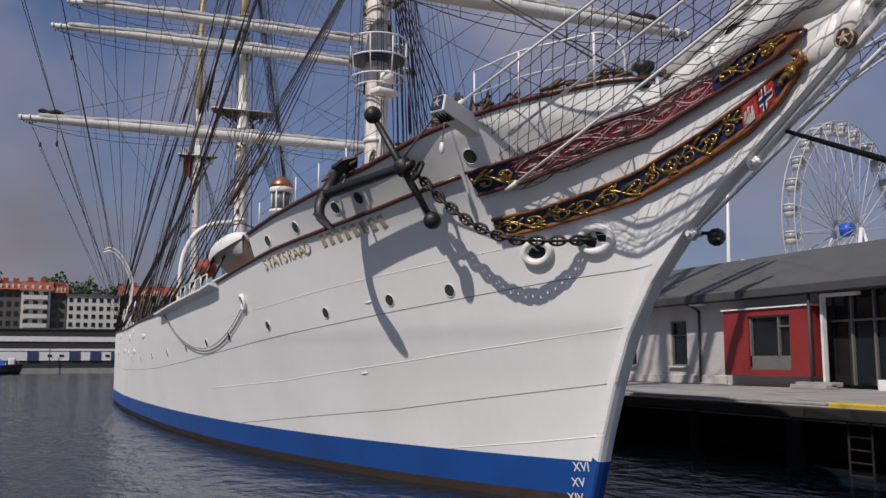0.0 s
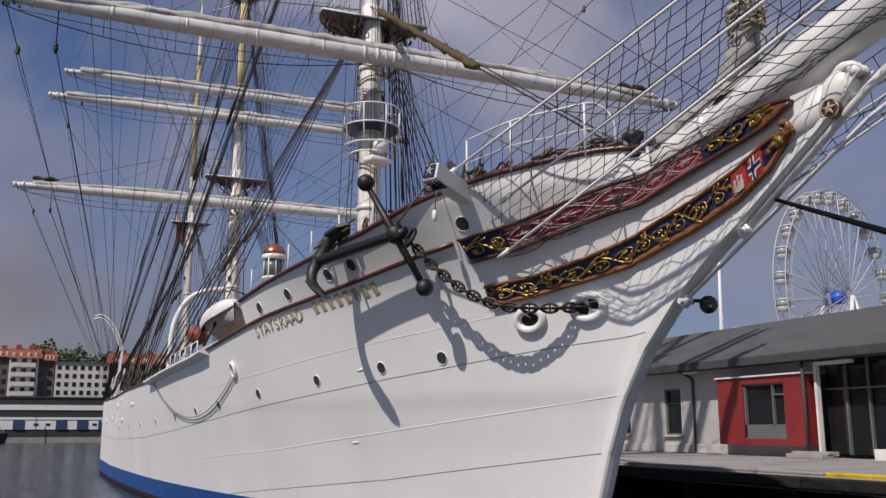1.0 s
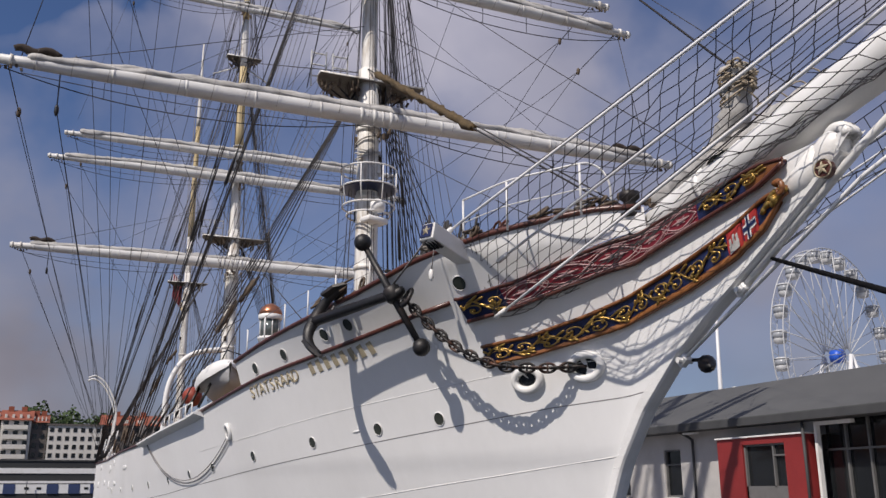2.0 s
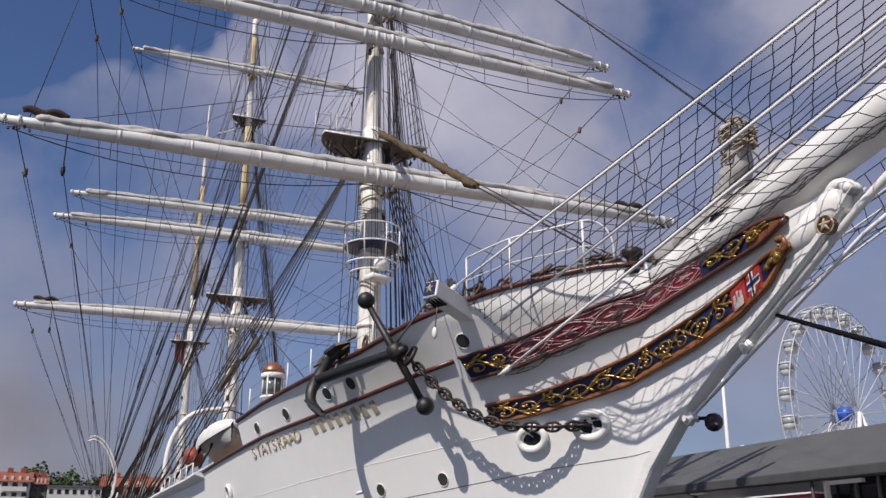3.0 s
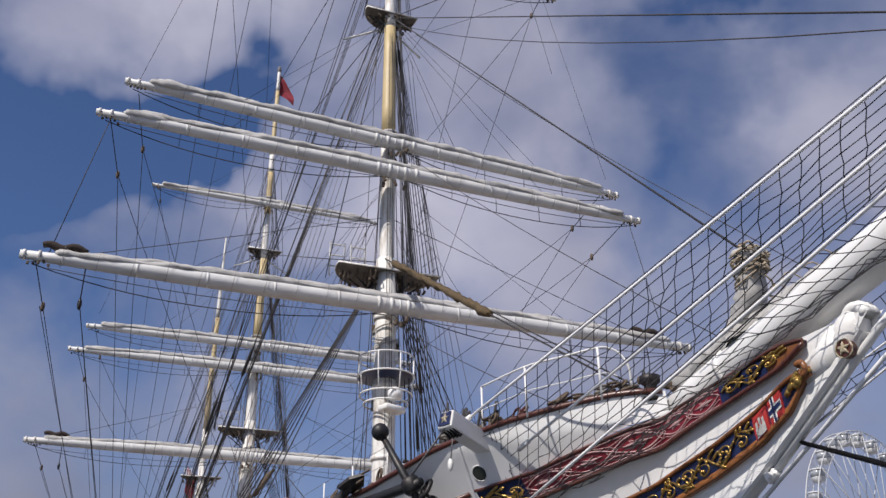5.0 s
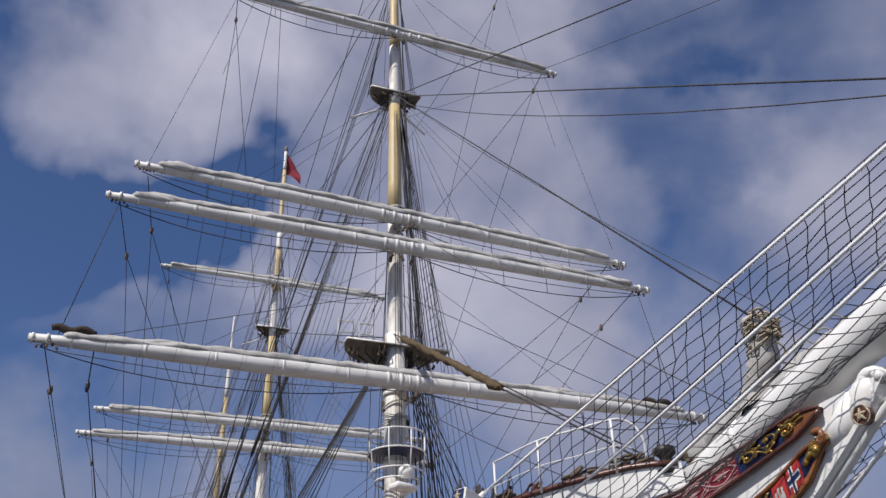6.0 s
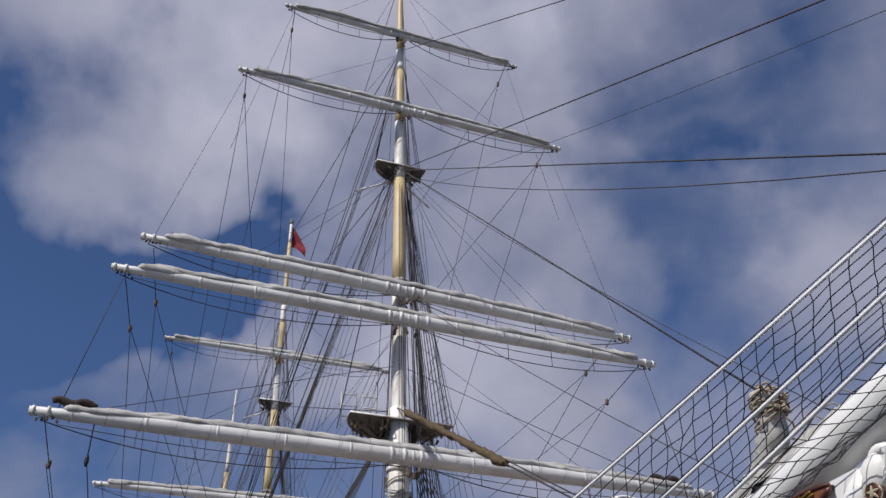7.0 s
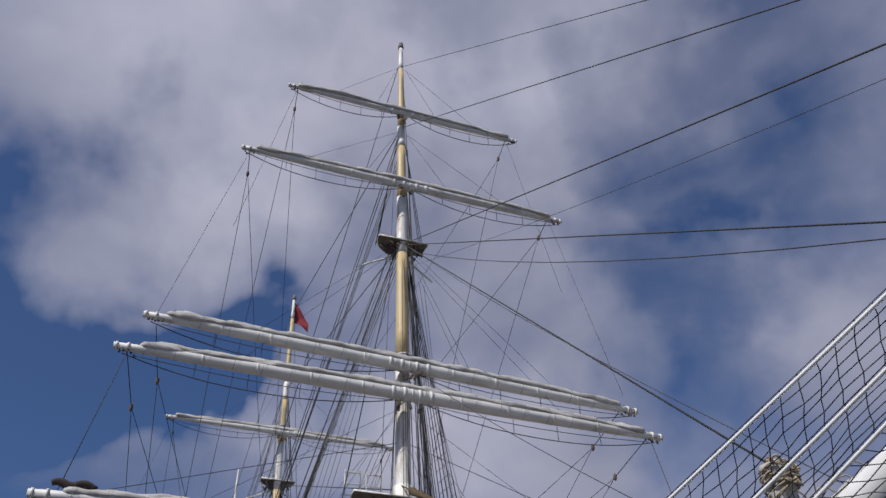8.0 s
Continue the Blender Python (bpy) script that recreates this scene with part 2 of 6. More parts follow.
def water_material():
    m = material("harbour_water", (0.010, 0.018, 0.028), 0.1, spread=0.2, scale=0.1, bump=0)
    n, l = m.node_tree.nodes, m.node_tree.links
    b = n["Principled BSDF"]
    co, mp = n.new("ShaderNodeTexCoord"), n.new("ShaderNodeMapping")
    mp.inputs["Scale"].default_value = (1.0, 1.5, 1.0)
    big, small = n.new("ShaderNodeTexNoise"), n.new("ShaderNodeTexNoise")
    big.inputs["Scale"].default_value, big.inputs["Detail"].default_value = 0.55, 4
    small.inputs["Scale"].default_value, small.inputs["Detail"].default_value = 2.4, 4
    add, bp = n.new("ShaderNodeMath"), n.new("ShaderNodeBump")
    add.operation = "MULTIPLY_ADD"
    add.inputs[1].default_value = 0.35
    bp.inputs["Strength"].default_value, bp.inputs["Distance"].default_value = 0.7, 0.22
    l.new(co.outputs["Object"], mp.inputs["Vector"])
    l.new(mp.outputs["Vector"], big.inputs["Vector"])
    l.new(mp.outputs["Vector"], small.inputs["Vector"])
    l.new(small.outputs["Fac"], add.inputs[0])
    l.new(big.outputs["Fac"], add.inputs[2])
    l.new(add.outputs[0], bp.inputs["Height"])
    l.new(bp.outputs["Normal"], b.inputs["Normal"])
    return m


WATER = water_material()


# ---- mesh helpers ----
def part(name, bm, mat, parent=None, label="", smooth=False):
    """Links a bmesh as one mesh object, under a thing or a part if one is given."""
    me = bpy.data.meshes.new(name)
    bm.normal_update()
    bm.to_mesh(me)
    bm.free()
    me.materials.append(mat)
    if smooth:
        me.shade_smooth()
    ob = new(name, me)
    ob.parent = parent
    if label:
        ob["label"] = label
    return ob


def thing(name, label, category, group="", at=(0, 0, 0), kind=""):
    ob = new(name)
    ob.location = at
    ob.empty_display_size = 0.2
    return tagged(ob, label, category, group, kind)


def box(bm, c, s, rot=None, bevel=0.0):
    m = Matrix.Translation(c) @ (rot.to_4x4() if rot else Matrix()) @ Matrix.Diagonal((*s, 1))
    made = bmesh.ops.create_cube(bm, size=1, matrix=m)
    if bevel:
        edges = list({e for v in made["verts"] for e in v.link_edges})
        bmesh.ops.bevel(bm, geom=edges, offset=bevel, segments=1, affect="EDGES")
    return bm


def tube(bm, pts, r, n=8, closed=False, flat=1.0):
    """A round tube along points; r is a number or one radius a point."""
    pts = [Vector(p) for p in pts]
    rs = r if isinstance(r, (list, tuple)) else [r] * len(pts)
    rings, side = [], None
    for i, p in enumerate(pts):
        a, b = pts[max(i - 1, 0)], pts[min(i + 1, len(pts) - 1)]
        if closed:
            a, b = pts[i - 1], pts[(i + 1) % len(pts)]
        d = (b - a).normalized()
        if side is None:
            side = d.orthogonal().normalized()
        side = (side - d * side.dot(d)).normalized()
        up = d.cross(side)
        rings.append([bm.verts.new(p + side * (rs[i] * math.cos(2 * math.pi * k / n)) + up * (flat * rs[i] * math.sin(2 * math.pi * k / n))) for k in range(n)])
    m = len(rings)
    for i in range(m if closed else m - 1):
        p, q = rings[i], rings[(i + 1) % m]
        for k in range(n):
            bm.faces.new((p[k], p[(k + 1) % n], q[(k + 1) % n], q[k]))
    if not closed:
        bm.faces.new(rings[0][::-1])
        bm.faces.new(rings[-1])
    return bm


def lathe(bm, profile, n=20, m=None):
    """A turned body: profile of (radius, height) about z."""
    m = m or Matrix()
    rings = [[bm.verts.new(m @ Vector((r * math.cos(2 * math.pi * k / n), r * math.sin(2 * math.pi * k / n), z))) for k in range(n)] for r, z in profile]
    for p, q in zip(rings, rings[1:]):
        for k in range(n):
            bm.faces.new((p[k], p[(k + 1) % n], q[(k + 1) % n], q[k]))
    bm.faces.new(rings[0][::-1])
    bm.faces.new(rings[-1])
    return bm


def sheet(bm, rows):
    """A surface through rows of points."""
    grid = [[bm.verts.new(p) for p in row] for row in rows]
    for a, b in zip(grid, grid[1:]):
        for k in range(len(a) - 1):
            bm.faces.new((a[k], a[k + 1], b[k + 1], b[k]))
    return grid


def sagging(a, b, sag=0.0, n=1):
    a, b = Vector(a), Vector(b)
    if sag and n == 1:
        n = 10
    return [a.lerp(b, i / n) - Vector((0, 0, 4 * sag * (i / n) * (1 - i / n))) for i in range(n + 1)]


def rope(name, a, b, r, parent, mat=None, sag=0.0, label=""):
    return part(name, tube(bmesh.new(), sagging(a, b, sag), r, 5), mat or ROPE, parent, label, True)


def table(tab, x):
    if x <= tab[0][0]:
        return tab[0][1]
    for (a, p), (b, q) in zip(tab, tab[1:]):
        if x <= b:
            return p + (q - p) * (x - a) / (b - a)
    return tab[-1][1]


def smooth_path(pts, n=8):
    """A Catmull-Rom curve through points."""
    p = [Vector(q) for q in pts]
    p = [2 * p[0] - p[1]] + p + [2 * p[-1] - p[-2]]
    out = []
    for i in range(1, len(p) - 2):
        a, b, c, d = p[i - 1:i + 3]
        for k in range(n):
            t = k / n
            out.append(0.5 * ((2 * b) + (c - a) * t + (2 * a - 5 * b + 4 * c - d) * t * t + (3 * b - a - 3 * c + d) * t ** 3))
    return out + [p[-2]]


# ---- hull form ----
STEM = [(-2.0, 12.6), (0.0, 13.35), (0.5, 13.55), (1.37, 13.88), (2.32, 14.30), (3.22, 14.79), (4.08, 15.51), (4.88, 16.48), (5.43, 17.35),
        (5.80, 18.05), (6.22, 18.80), (6.69, 19.62), (7.05, 20.2), (8.0, 21.4)]
TRIM = [(-62, 5.2), (-45, 4.75), (-25, 4.5), (-8, 4.6), (0, 4.98), (3.5, 5.34), (5.6, 5.56), (8.15, 5.74), (10.1, 5.91), (11.2, 6.05), (12.2, 6.19), (13.2, 6.32),
        (14.16, 6.47), (14.92, 6.67), (15.77, 6.95), (16.7, 7.15), (18.0, 7.24), (19.0, 7.29), (19.6, 7.3), (20.3, 7.3)]
RAIL = [(4.4, 6.1), (6.2, 6.3), (8.95, 6.52), (10.8, 6.71), (11.9, 6.9), (12.8, 7.09), (14.16, 7.31), (15.1, 7.42), (15.8, 7.5), (16.3, 7.43)]


def stem_x(z):
    return table(STEM, z)


def half_breadth(x, z):
    """Half the hull's breadth at a place along it and a height."""
    zz = min(max(z, 0.0), 7.0)
    entry = min(stem_x(z), 14.9 + 0.42 * (zz - 3.3)) if zz > 3.3 else stem_x(z)
    s = entry - x
    b = 6.45 * (1 - math.exp(-s / (13.0 - 0.85 * zz))) if s > 0 else 0.0
    if z > 5.4 and s > 0:
        w = min(max((x - 4.0) / 7.0, 0.0), 1.0)
        b += 0.25 * (min(z, 7.6) - 5.4) ** 1.4 * w * w * (3 - 2 * w) * (1 - math.exp(-s / 1.5))
    beak = 0.12 + 0.055 * max(stem_x(z) - x, 0.0)
    b = min((b ** 3 + beak ** 3) ** (1 / 3), 6.3)
    b *= max(1 - (max(-x - 36.0, 0.0) / 24.0) ** 2.2, 0.02)
    return b * max(1 + 0.12 * z, 0.1) if z < 0 else b


def skin(x, z, off=0.0, side=-1):
    """A point on the hull's side (starboard: -1), off metres outside it."""
    return Vector((x, side * half_breadth(x, z), z)) + skin_normal(x, z, side) * off


def skin_normal(x, z, side=-1):
    e = 0.06
    dx = Vector((2 * e, side * (half_breadth(x + e, z) - half_breadth(x - e, z)), 0))
    dz = Vector((0, side * (half_breadth(x, z + e) - half_breadth(x, z - e)), 2 * e))
    n = dx.cross(dz)
    return (n if n.y * side > 0 else -n).normalized()


def skin_pose(x, z, off=0.0):
    """A pose on the starboard side: x forward along the hull, y up, z outwards."""
    n = skin_normal(x, z)
    t = Vector((1, 0, 0))
    t = (t - n * t.dot(n)).normalized()
    u = n.cross(t)
    p = skin(x, z, off)
    return Matrix(((t.x, u.x, n.x, p.x), (t.y, u.y, n.y, p.y), (t.z, u.z, n.z, p.z), (0, 0, 0, 1)))


# ---- water, quay, shore ----
bm = bmesh.new()
box(bm, (-300, 0, -1.0), (5000, 5000, 2.0))
tagged(part("water", bm, WATER), "dark blue rippled harbour water round the ship", "water", kind="structure")


# ---- the ship ----
ship = thing("sailing_ship", "white steel three-masted barque moored at a quay with furled sails", "sailing ship")


def hull_band(low, high, nz, fore=None, aft=-60.0, nx=110):
    """The plating between two heights (functions of x), both sides."""
    bm = bmesh.new()
    for side in (-1, 1):
        rows = []
        for j in range(nz + 1):
            row = []
            for i in range(nx + 1):
                u = (i / nx) ** 1.7
                x = (fore if fore is not None else 16.0) - u * 60
                for _ in range(4):
                    z = low(x) + (high(x) - low(x)) * j / nz
                    front = stem_x(z) if fore is None else fore
                    x = front + (aft - front) * u
                row.append((x, side * half_breadth(x, z), z))
            rows.append(row)
        sheet(bm, rows if side < 0 else [r[::-1] for r in rows])
    return bm


def flat(z):
    return lambda x: z


def trim_z(x):
    return table(TRIM, x)


def rail_z(x):
    return table(RAIL, x)


hull = part("hull", hull_band(flat(0.86), trim_z, 36), HULL_WHITE, ship, "white-painted steel plating with fine seams", True)
part("boot_top", hull_band(flat(0.2), flat(0.86), 4), BLUE, ship, "bright blue boot-top stripe", True)
part("underwater_hull", hull_band(flat(-1.6), flat(0.2), 4), ANTIFOUL, ship, "brown weedy bottom paint", True)
part("forecastle_side", hull_band(trim_z, rail_z, 8, fore=16.3, aft=4.4, nx=50), HULL_WHITE, ship, "", True)

def sheet_of(rows):
    bm = bmesh.new()
    sheet(bm, rows)
    return bm


# stem bar down the front of the bow
def stem_point(z, out_, y):
    """A point out_ metres ahead of the stem line, square to it."""
    d = Vector((stem_x(z + 0.05) - stem_x(z - 0.05), 0, 0.1)).normalized()
    return Vector((stem_x(z) + d.z * out_, y, z - d.x * out_))


rows = [[stem_point(z, o, y) for o, y in ((-0.13, -0.10), (-0.13, -0.152), (0.05, -0.142), (0.075, -0.1), (0.085, 0), (0.075, 0.1), (0.05, 0.142), (-0.13, 0.152))] for z in [-1.5 + 0.2 * i for i in range(44)]]
part("stem_bar", sheet_of(rows[12:]), WHITE, ship, "white flat stem bar with rivets")
bm = bmesh.new()
for i in range(56):
    for o in (-0.09, 0.015):
        bmesh.ops.create_icosphere(bm, subdivisions=1, radius=0.013, matrix=Matrix.Translation(stem_point(1.0 + 0.1 * i + 0.05 * (o > 0), o, -0.1475 + 0.03 * (o + 0.05))))
part("rivets", bm, WHITE, ship, "rows of painted rivet heads")["kind"] = "stuff"
part("stem_foot", sheet_of(rows[:13]), BLUE, ship, "blue-painted foot of the stem")

# decks, transom, end of the forecastle
bm = bmesh.new()
for x0, x1, dz, zf in ((-59.5, 4.4, -1.0, trim_z), (4.4, 16.2, -0.85, rail_z)):
    rows = []
    for i in range(41):
        x = x0 + (x1 - x0) * i / 40
        b = half_breadth(x, zf(x) + dz) - 0.05
        rows.append([(x, -b, zf(x) + dz), (x, 0, zf(x) + dz + 0.1), (x, b, zf(x) + dz)])
    sheet(bm, rows)
part("deck", bm, DECK, ship)
bm = bmesh.new()
box(bm, (4.47, 0, 5.55), (0.08, 2 * half_breadth(4.4, 5.0) - 0.15, 1.0))
part("forecastle_bulkhead", bm, WHITE, ship)


def along(zf, x0, x1, n, off, side=-1, dz=0.0):
    return [skin(x0 + (x1 - x0) * i / n, zf(x0 + (x1 - x0) * i / n) + dz, off, side) for i in range(n + 1)]


for side in (-1, 1):
    part("lower_rail", tube(bmesh.new(), along(trim_z, -58, 12.8, 90, 0.015, side), 0.05, 6), VARNISH, ship, "red-brown varnished rubbing rail", True)
    part("upper_rail", tube(bmesh.new(), along(rail_z, 4.4, 16.25, 40, 0.0, side), 0.055, 6), VARNISH, ship, "red-brown varnished cap rail", True)

# plating seams
SEAMS = [
    ([(15.9, 4.39), (13.93, 4.23), (11.38, 3.96), (7.64, 3.63), (0.3, 3.07), (-5, 2.72), (-11, 2.45), (-18, 2.32), (-25, 2.28), (-50, 2.6)], 0.008, GREYROPE, "grey_seam"),
    ([(14.88, 3.35), (12.37, 3.04), (9.2, 2.69), (3.93, 2.2), (-2, 1.86)], 0.009, WHITE, "weld_seam"),
    ([(14.42, 2.35), (12.04, 2.05), (8.74, 1.64), (0.3, 0.88)], 0.008, GREYROPE, "grey_seam"),
    ([(13.96, 1.37), (12.41, 1.15), (10.22, 0.88)], 0.01, WHITE, "weld_seam"),
    ([(15.2, 5.0), (13.2, 4.9), (11.3, 4.72), (8.4, 4.5), (4.5, 4.2), (0, 3.95)], 0.007, WHITE, "weld_seam"),
]
for pts, r, mat, nm in SEAMS:
    x1, x0 = pts[0][0], pts[-1][0]
    tab = sorted(pts)
    n = int((x1 - x0) * 5)
    line = [skin(x0 + (x1 - x0) * i / n, table(tab, x0 + (x1 - x0) * i / n), 0.0) for i in range(n + 1)]
    part(nm, tube(bmesh.new(), line, r, 5), mat, hull, "", True)


def porthole(x, z, r, name="porthole"):
    m = skin_pose(x, z, 0.0)
    ring = part(name, tube(bmesh.new(), [m @ Vector((r * math.cos(a), r * math.sin(a), 0.01)) for a in [2 * math.pi * k / 20 for k in range(20)]], 0.009, 6, True), WHITE, ship, "", True)
    part("pane", lathe(bmesh.new(), [(r, -0.05), (r, 0.006), (r * 0.96, 0.012)], 20, m), PORTGLASS, ring, "dark glass")


for x, z in ((11.46, 4.17), (9.71, 4.06), (7.24, 3.89), (4.06, 3.68), (0.94, 3.46), (-1.53, 3.32), (-4.42, 3.18), (-8, 3.05), (-12, 2.95), (-16, 2.9), (-20, 2.88)):
    porthole(x, z, 0.135)
for x, z in ((13.22, 6.57), (10.1, 6.22), (9.17, 6.13), (7.2, 5.93), (5.53, 5.79)):
    porthole(x, z, 0.15)

# hawse pipes
for x, z, sx in ((13.6, 4.76, 0.265), (14.66, 4.9, 0.29)):
    m = skin_pose(x, z, 0.0)
    ring = part("hawse_pipe", tube(bmesh.new(), [m @ Vector((sx * 1.05 * math.cos(a), sx * 0.74 * math.sin(a), 0.03)) for a in [2 * math.pi * k / 28 for k in range(28)]], 0.078, 10, True), WHITE, ship, "thick rounded white hawse lip", True)
    # flat dark disc paints the shaded hollow; the pipe has no bore
    bm = bmesh.new()
    lathe(bm, [(sx * 0.95, -0.02), (sx * 0.9, 0.0)], 24, m @ Matrix.Diagonal((1, 0.76, 1, 1)))
    part("opening_shade", bm, DARKGLASS, ring, "flat dark disc painting the shade inside the pipe")


def glyph(text, size, m, mat, parent, name, depth=0.012):
    cu = bpy.data.curves.new("glyph", "FONT")
    cu.body, cu.size, cu.extrude, cu.align_x = text, size, depth, "CENTER"
    ob = bpy.data.objects.new("glyph", cu)
    scene.collection.objects.link(ob)
    bpy.context.view_layer.update()
    me = bpy.data.meshes.new_from_object(ob.evaluated_get(bpy.context.evaluated_depsgraph_get()))
    bpy.data.objects.remove(ob)
    me.materials.clear()
    me.materials.append(mat)
    out = new(name, me)
    out.matrix_world = m
    out.parent = parent
    return out


# the ship's title in letters, her surname as plain bars
for i, ch in enumerate("STATSRAAD"):
    x = 5.0 + i * 0.295
    z = 5.10 + (x - 4.9) * 0.082
    glyph(ch, 0.44, skin_pose(x, z, 0.012) @ Matrix.Rotation(0.09, 4, "Z"), LETTER_GOLD, ship, "letter")
for i in range(8):
    x = 8.12 + i * 0.32
    z = 5.10 + (x - 4.9) * 0.082 + 0.155
    bm = bmesh.new()
    box(bm, (0, 0, 0), (0.17, 0.29, 0.014), bevel=0.004)
    ob = part("name_bar", bm, LETTER_GOLD, ship, "dull gold bar")
    ob.matrix_world = skin_pose(x, z, 0.012) @ Matrix.Rotation(0.09, 4, "Z")
for text, z in (("XVI", 0.66), ("XV", 0.36), ("XIV", 0.06)):
    glyph(text, 0.25, skin_pose(stem_x(z) - 0.33, z, 0.008), WHITE, ship, "draught_mark", 0.004)


# ---- carved boards on the bow ----
UB_T = [(13.1, 6.33), (14.16, 6.47), (14.92, 6.67), (15.77, 6.91), (16.73, 7.06), (18.0, 7.2), (18.9, 7.29), (19.5, 7.32)]
UB_B = [(12.98, 5.92), (13.93, 6.04), (14.72, 6.22), (15.59, 6.45), (16.65, 6.64), (17.95, 6.84), (18.85, 6.98), (19.35, 7.1)]
LB_T = [(13.0, 5.44), (13.96, 5.53), (14.94, 5.75), (15.85, 6.03), (17.24, 6.28), (18.25, 6.53), (18.93, 6.79), (19.31, 6.92)]
LB_B = [(12.87, 5.1), (13.78, 5.17), (14.77, 5.35), (15.74, 5.57), (17.17, 5.82), (18.18, 6.07), (18.87, 6.36), (19.26, 6.65)]


def board_point(top, low, u, v, off, side=-1):
    x = 12.98 + (19.4 - 12.98) * u
    if u > 0.9:
        v *= 1 - 0.75 * ((u - 0.9) / 0.1) ** 2
    a, b = table(low, x), table(top, x)
    z = a + (b - a) * (v + 1) / 2
    return skin(x, z, off, side)


def board(name, top, low, mat, label, u0=0.0, u1=1.0, parent=None, side=-1, off=0.07, tall=1.0):
    bm = bmesh.new()
    n = 70
    rows = [[board_point(top, low, u0 + (u1 - u0) * i / n, v * tall, o, side) for v, o in ((-1, 0.0), (-1, off), (-0.33, off + 0.01), (0.33, off + 0.01), (1, off), (1, 0.0))] for i in range(n + 1)]
    grid = sheet(bm, rows)
    bm.faces.new(grid[0])
    bm.faces.new(grid[-1][::-1])
    return part(name, bm, mat, parent or ship, label, False)


def on_board(top, low, pts, off):
    return [board_point(top, low, u, v, off) for u, v in pts]


def scrolls(bm, top, low, u0, u1, waves, width, off=0.10, aspect=14.0, seed=1):
    """A running vine with curls and leaves in gold."""
    rnd = random.Random(seed)
    n = 26 * waves
    put = lambda u, v: (min(max(u, 0.002), 0.998), max(-0.93, min(0.93, v)))
    stem_pts = [put(u0 + (u1 - u0) * i / n, 0.55 * math.sin(math.pi * waves * i / n)) for i in range(n + 1)]
    tube(bm, on_board(top, low, stem_pts, off), [width * (0.75 + 0.35 * abs(math.cos(math.pi * waves * i / n))) for i in range(n + 1)], 6)
    step = (u1 - u0) / waves
    for w in range(waves):
        uc = u0 + step * (w + 0.5)
        sgn = 1 if w % 2 == 0 else -1
        # one large curl that fills the bay of the wave, ending in a boss
        cu, cv, rad = uc + rnd.uniform(-0.05, 0.15) * step, -sgn * rnd.uniform(0.1, 0.3), rnd.uniform(0.4, 0.6)
        pts = []
        for i in range(30):
            a = sgn * (math.pi * 0.85 - i / 29 * 2.1 * math.pi)
            rr = rad * (1 - 0.72 * i / 29)
            pts.append(put(cu + rr * math.cos(a) / aspect, cv + rr * math.sin(a)))
        tube(bm, on_board(top, low, pts, off + 0.012), [width * (0.5 + 0.9 * (i / 29)) for i in range(30)], 6)
        bmesh.ops.create_icosphere(bm, subdivisions=2, radius=width * 2.0, matrix=Matrix.Translation(board_point(top, low, *put(cu, cv), off + 0.02)))
        # acanthus leaves that spring from the stem and curl back
        for j in range(9):
            f = (j + rnd.uniform(0.2, 0.8)) / 9
            lu, lv = uc + (f - 0.5) * step, 0.55 * sgn * math.sin(math.pi * f)
            out_ = sgn if j % 2 == 0 else -sgn
            reach, lean = rnd.uniform(0.4, 0.95), rnd.uniform(0.3, 1.2) * rnd.choice((-0.6, 1, 1))
            pts = [put(lu + lean * q * (1.2 - 0.6 * q) * 0.8 / aspect, lv + out_ * reach * (q - 0.55 * q * q)) for q in (0, 0.2, 0.4, 0.6, 0.8, 1.0)]
            tube(bm, on_board(top, low, pts, off + 0.006), [width * 0.6, width * 1.25, width * 1.6, width * 1.4, width * 0.9, width * 0.25], 6)
    return bm


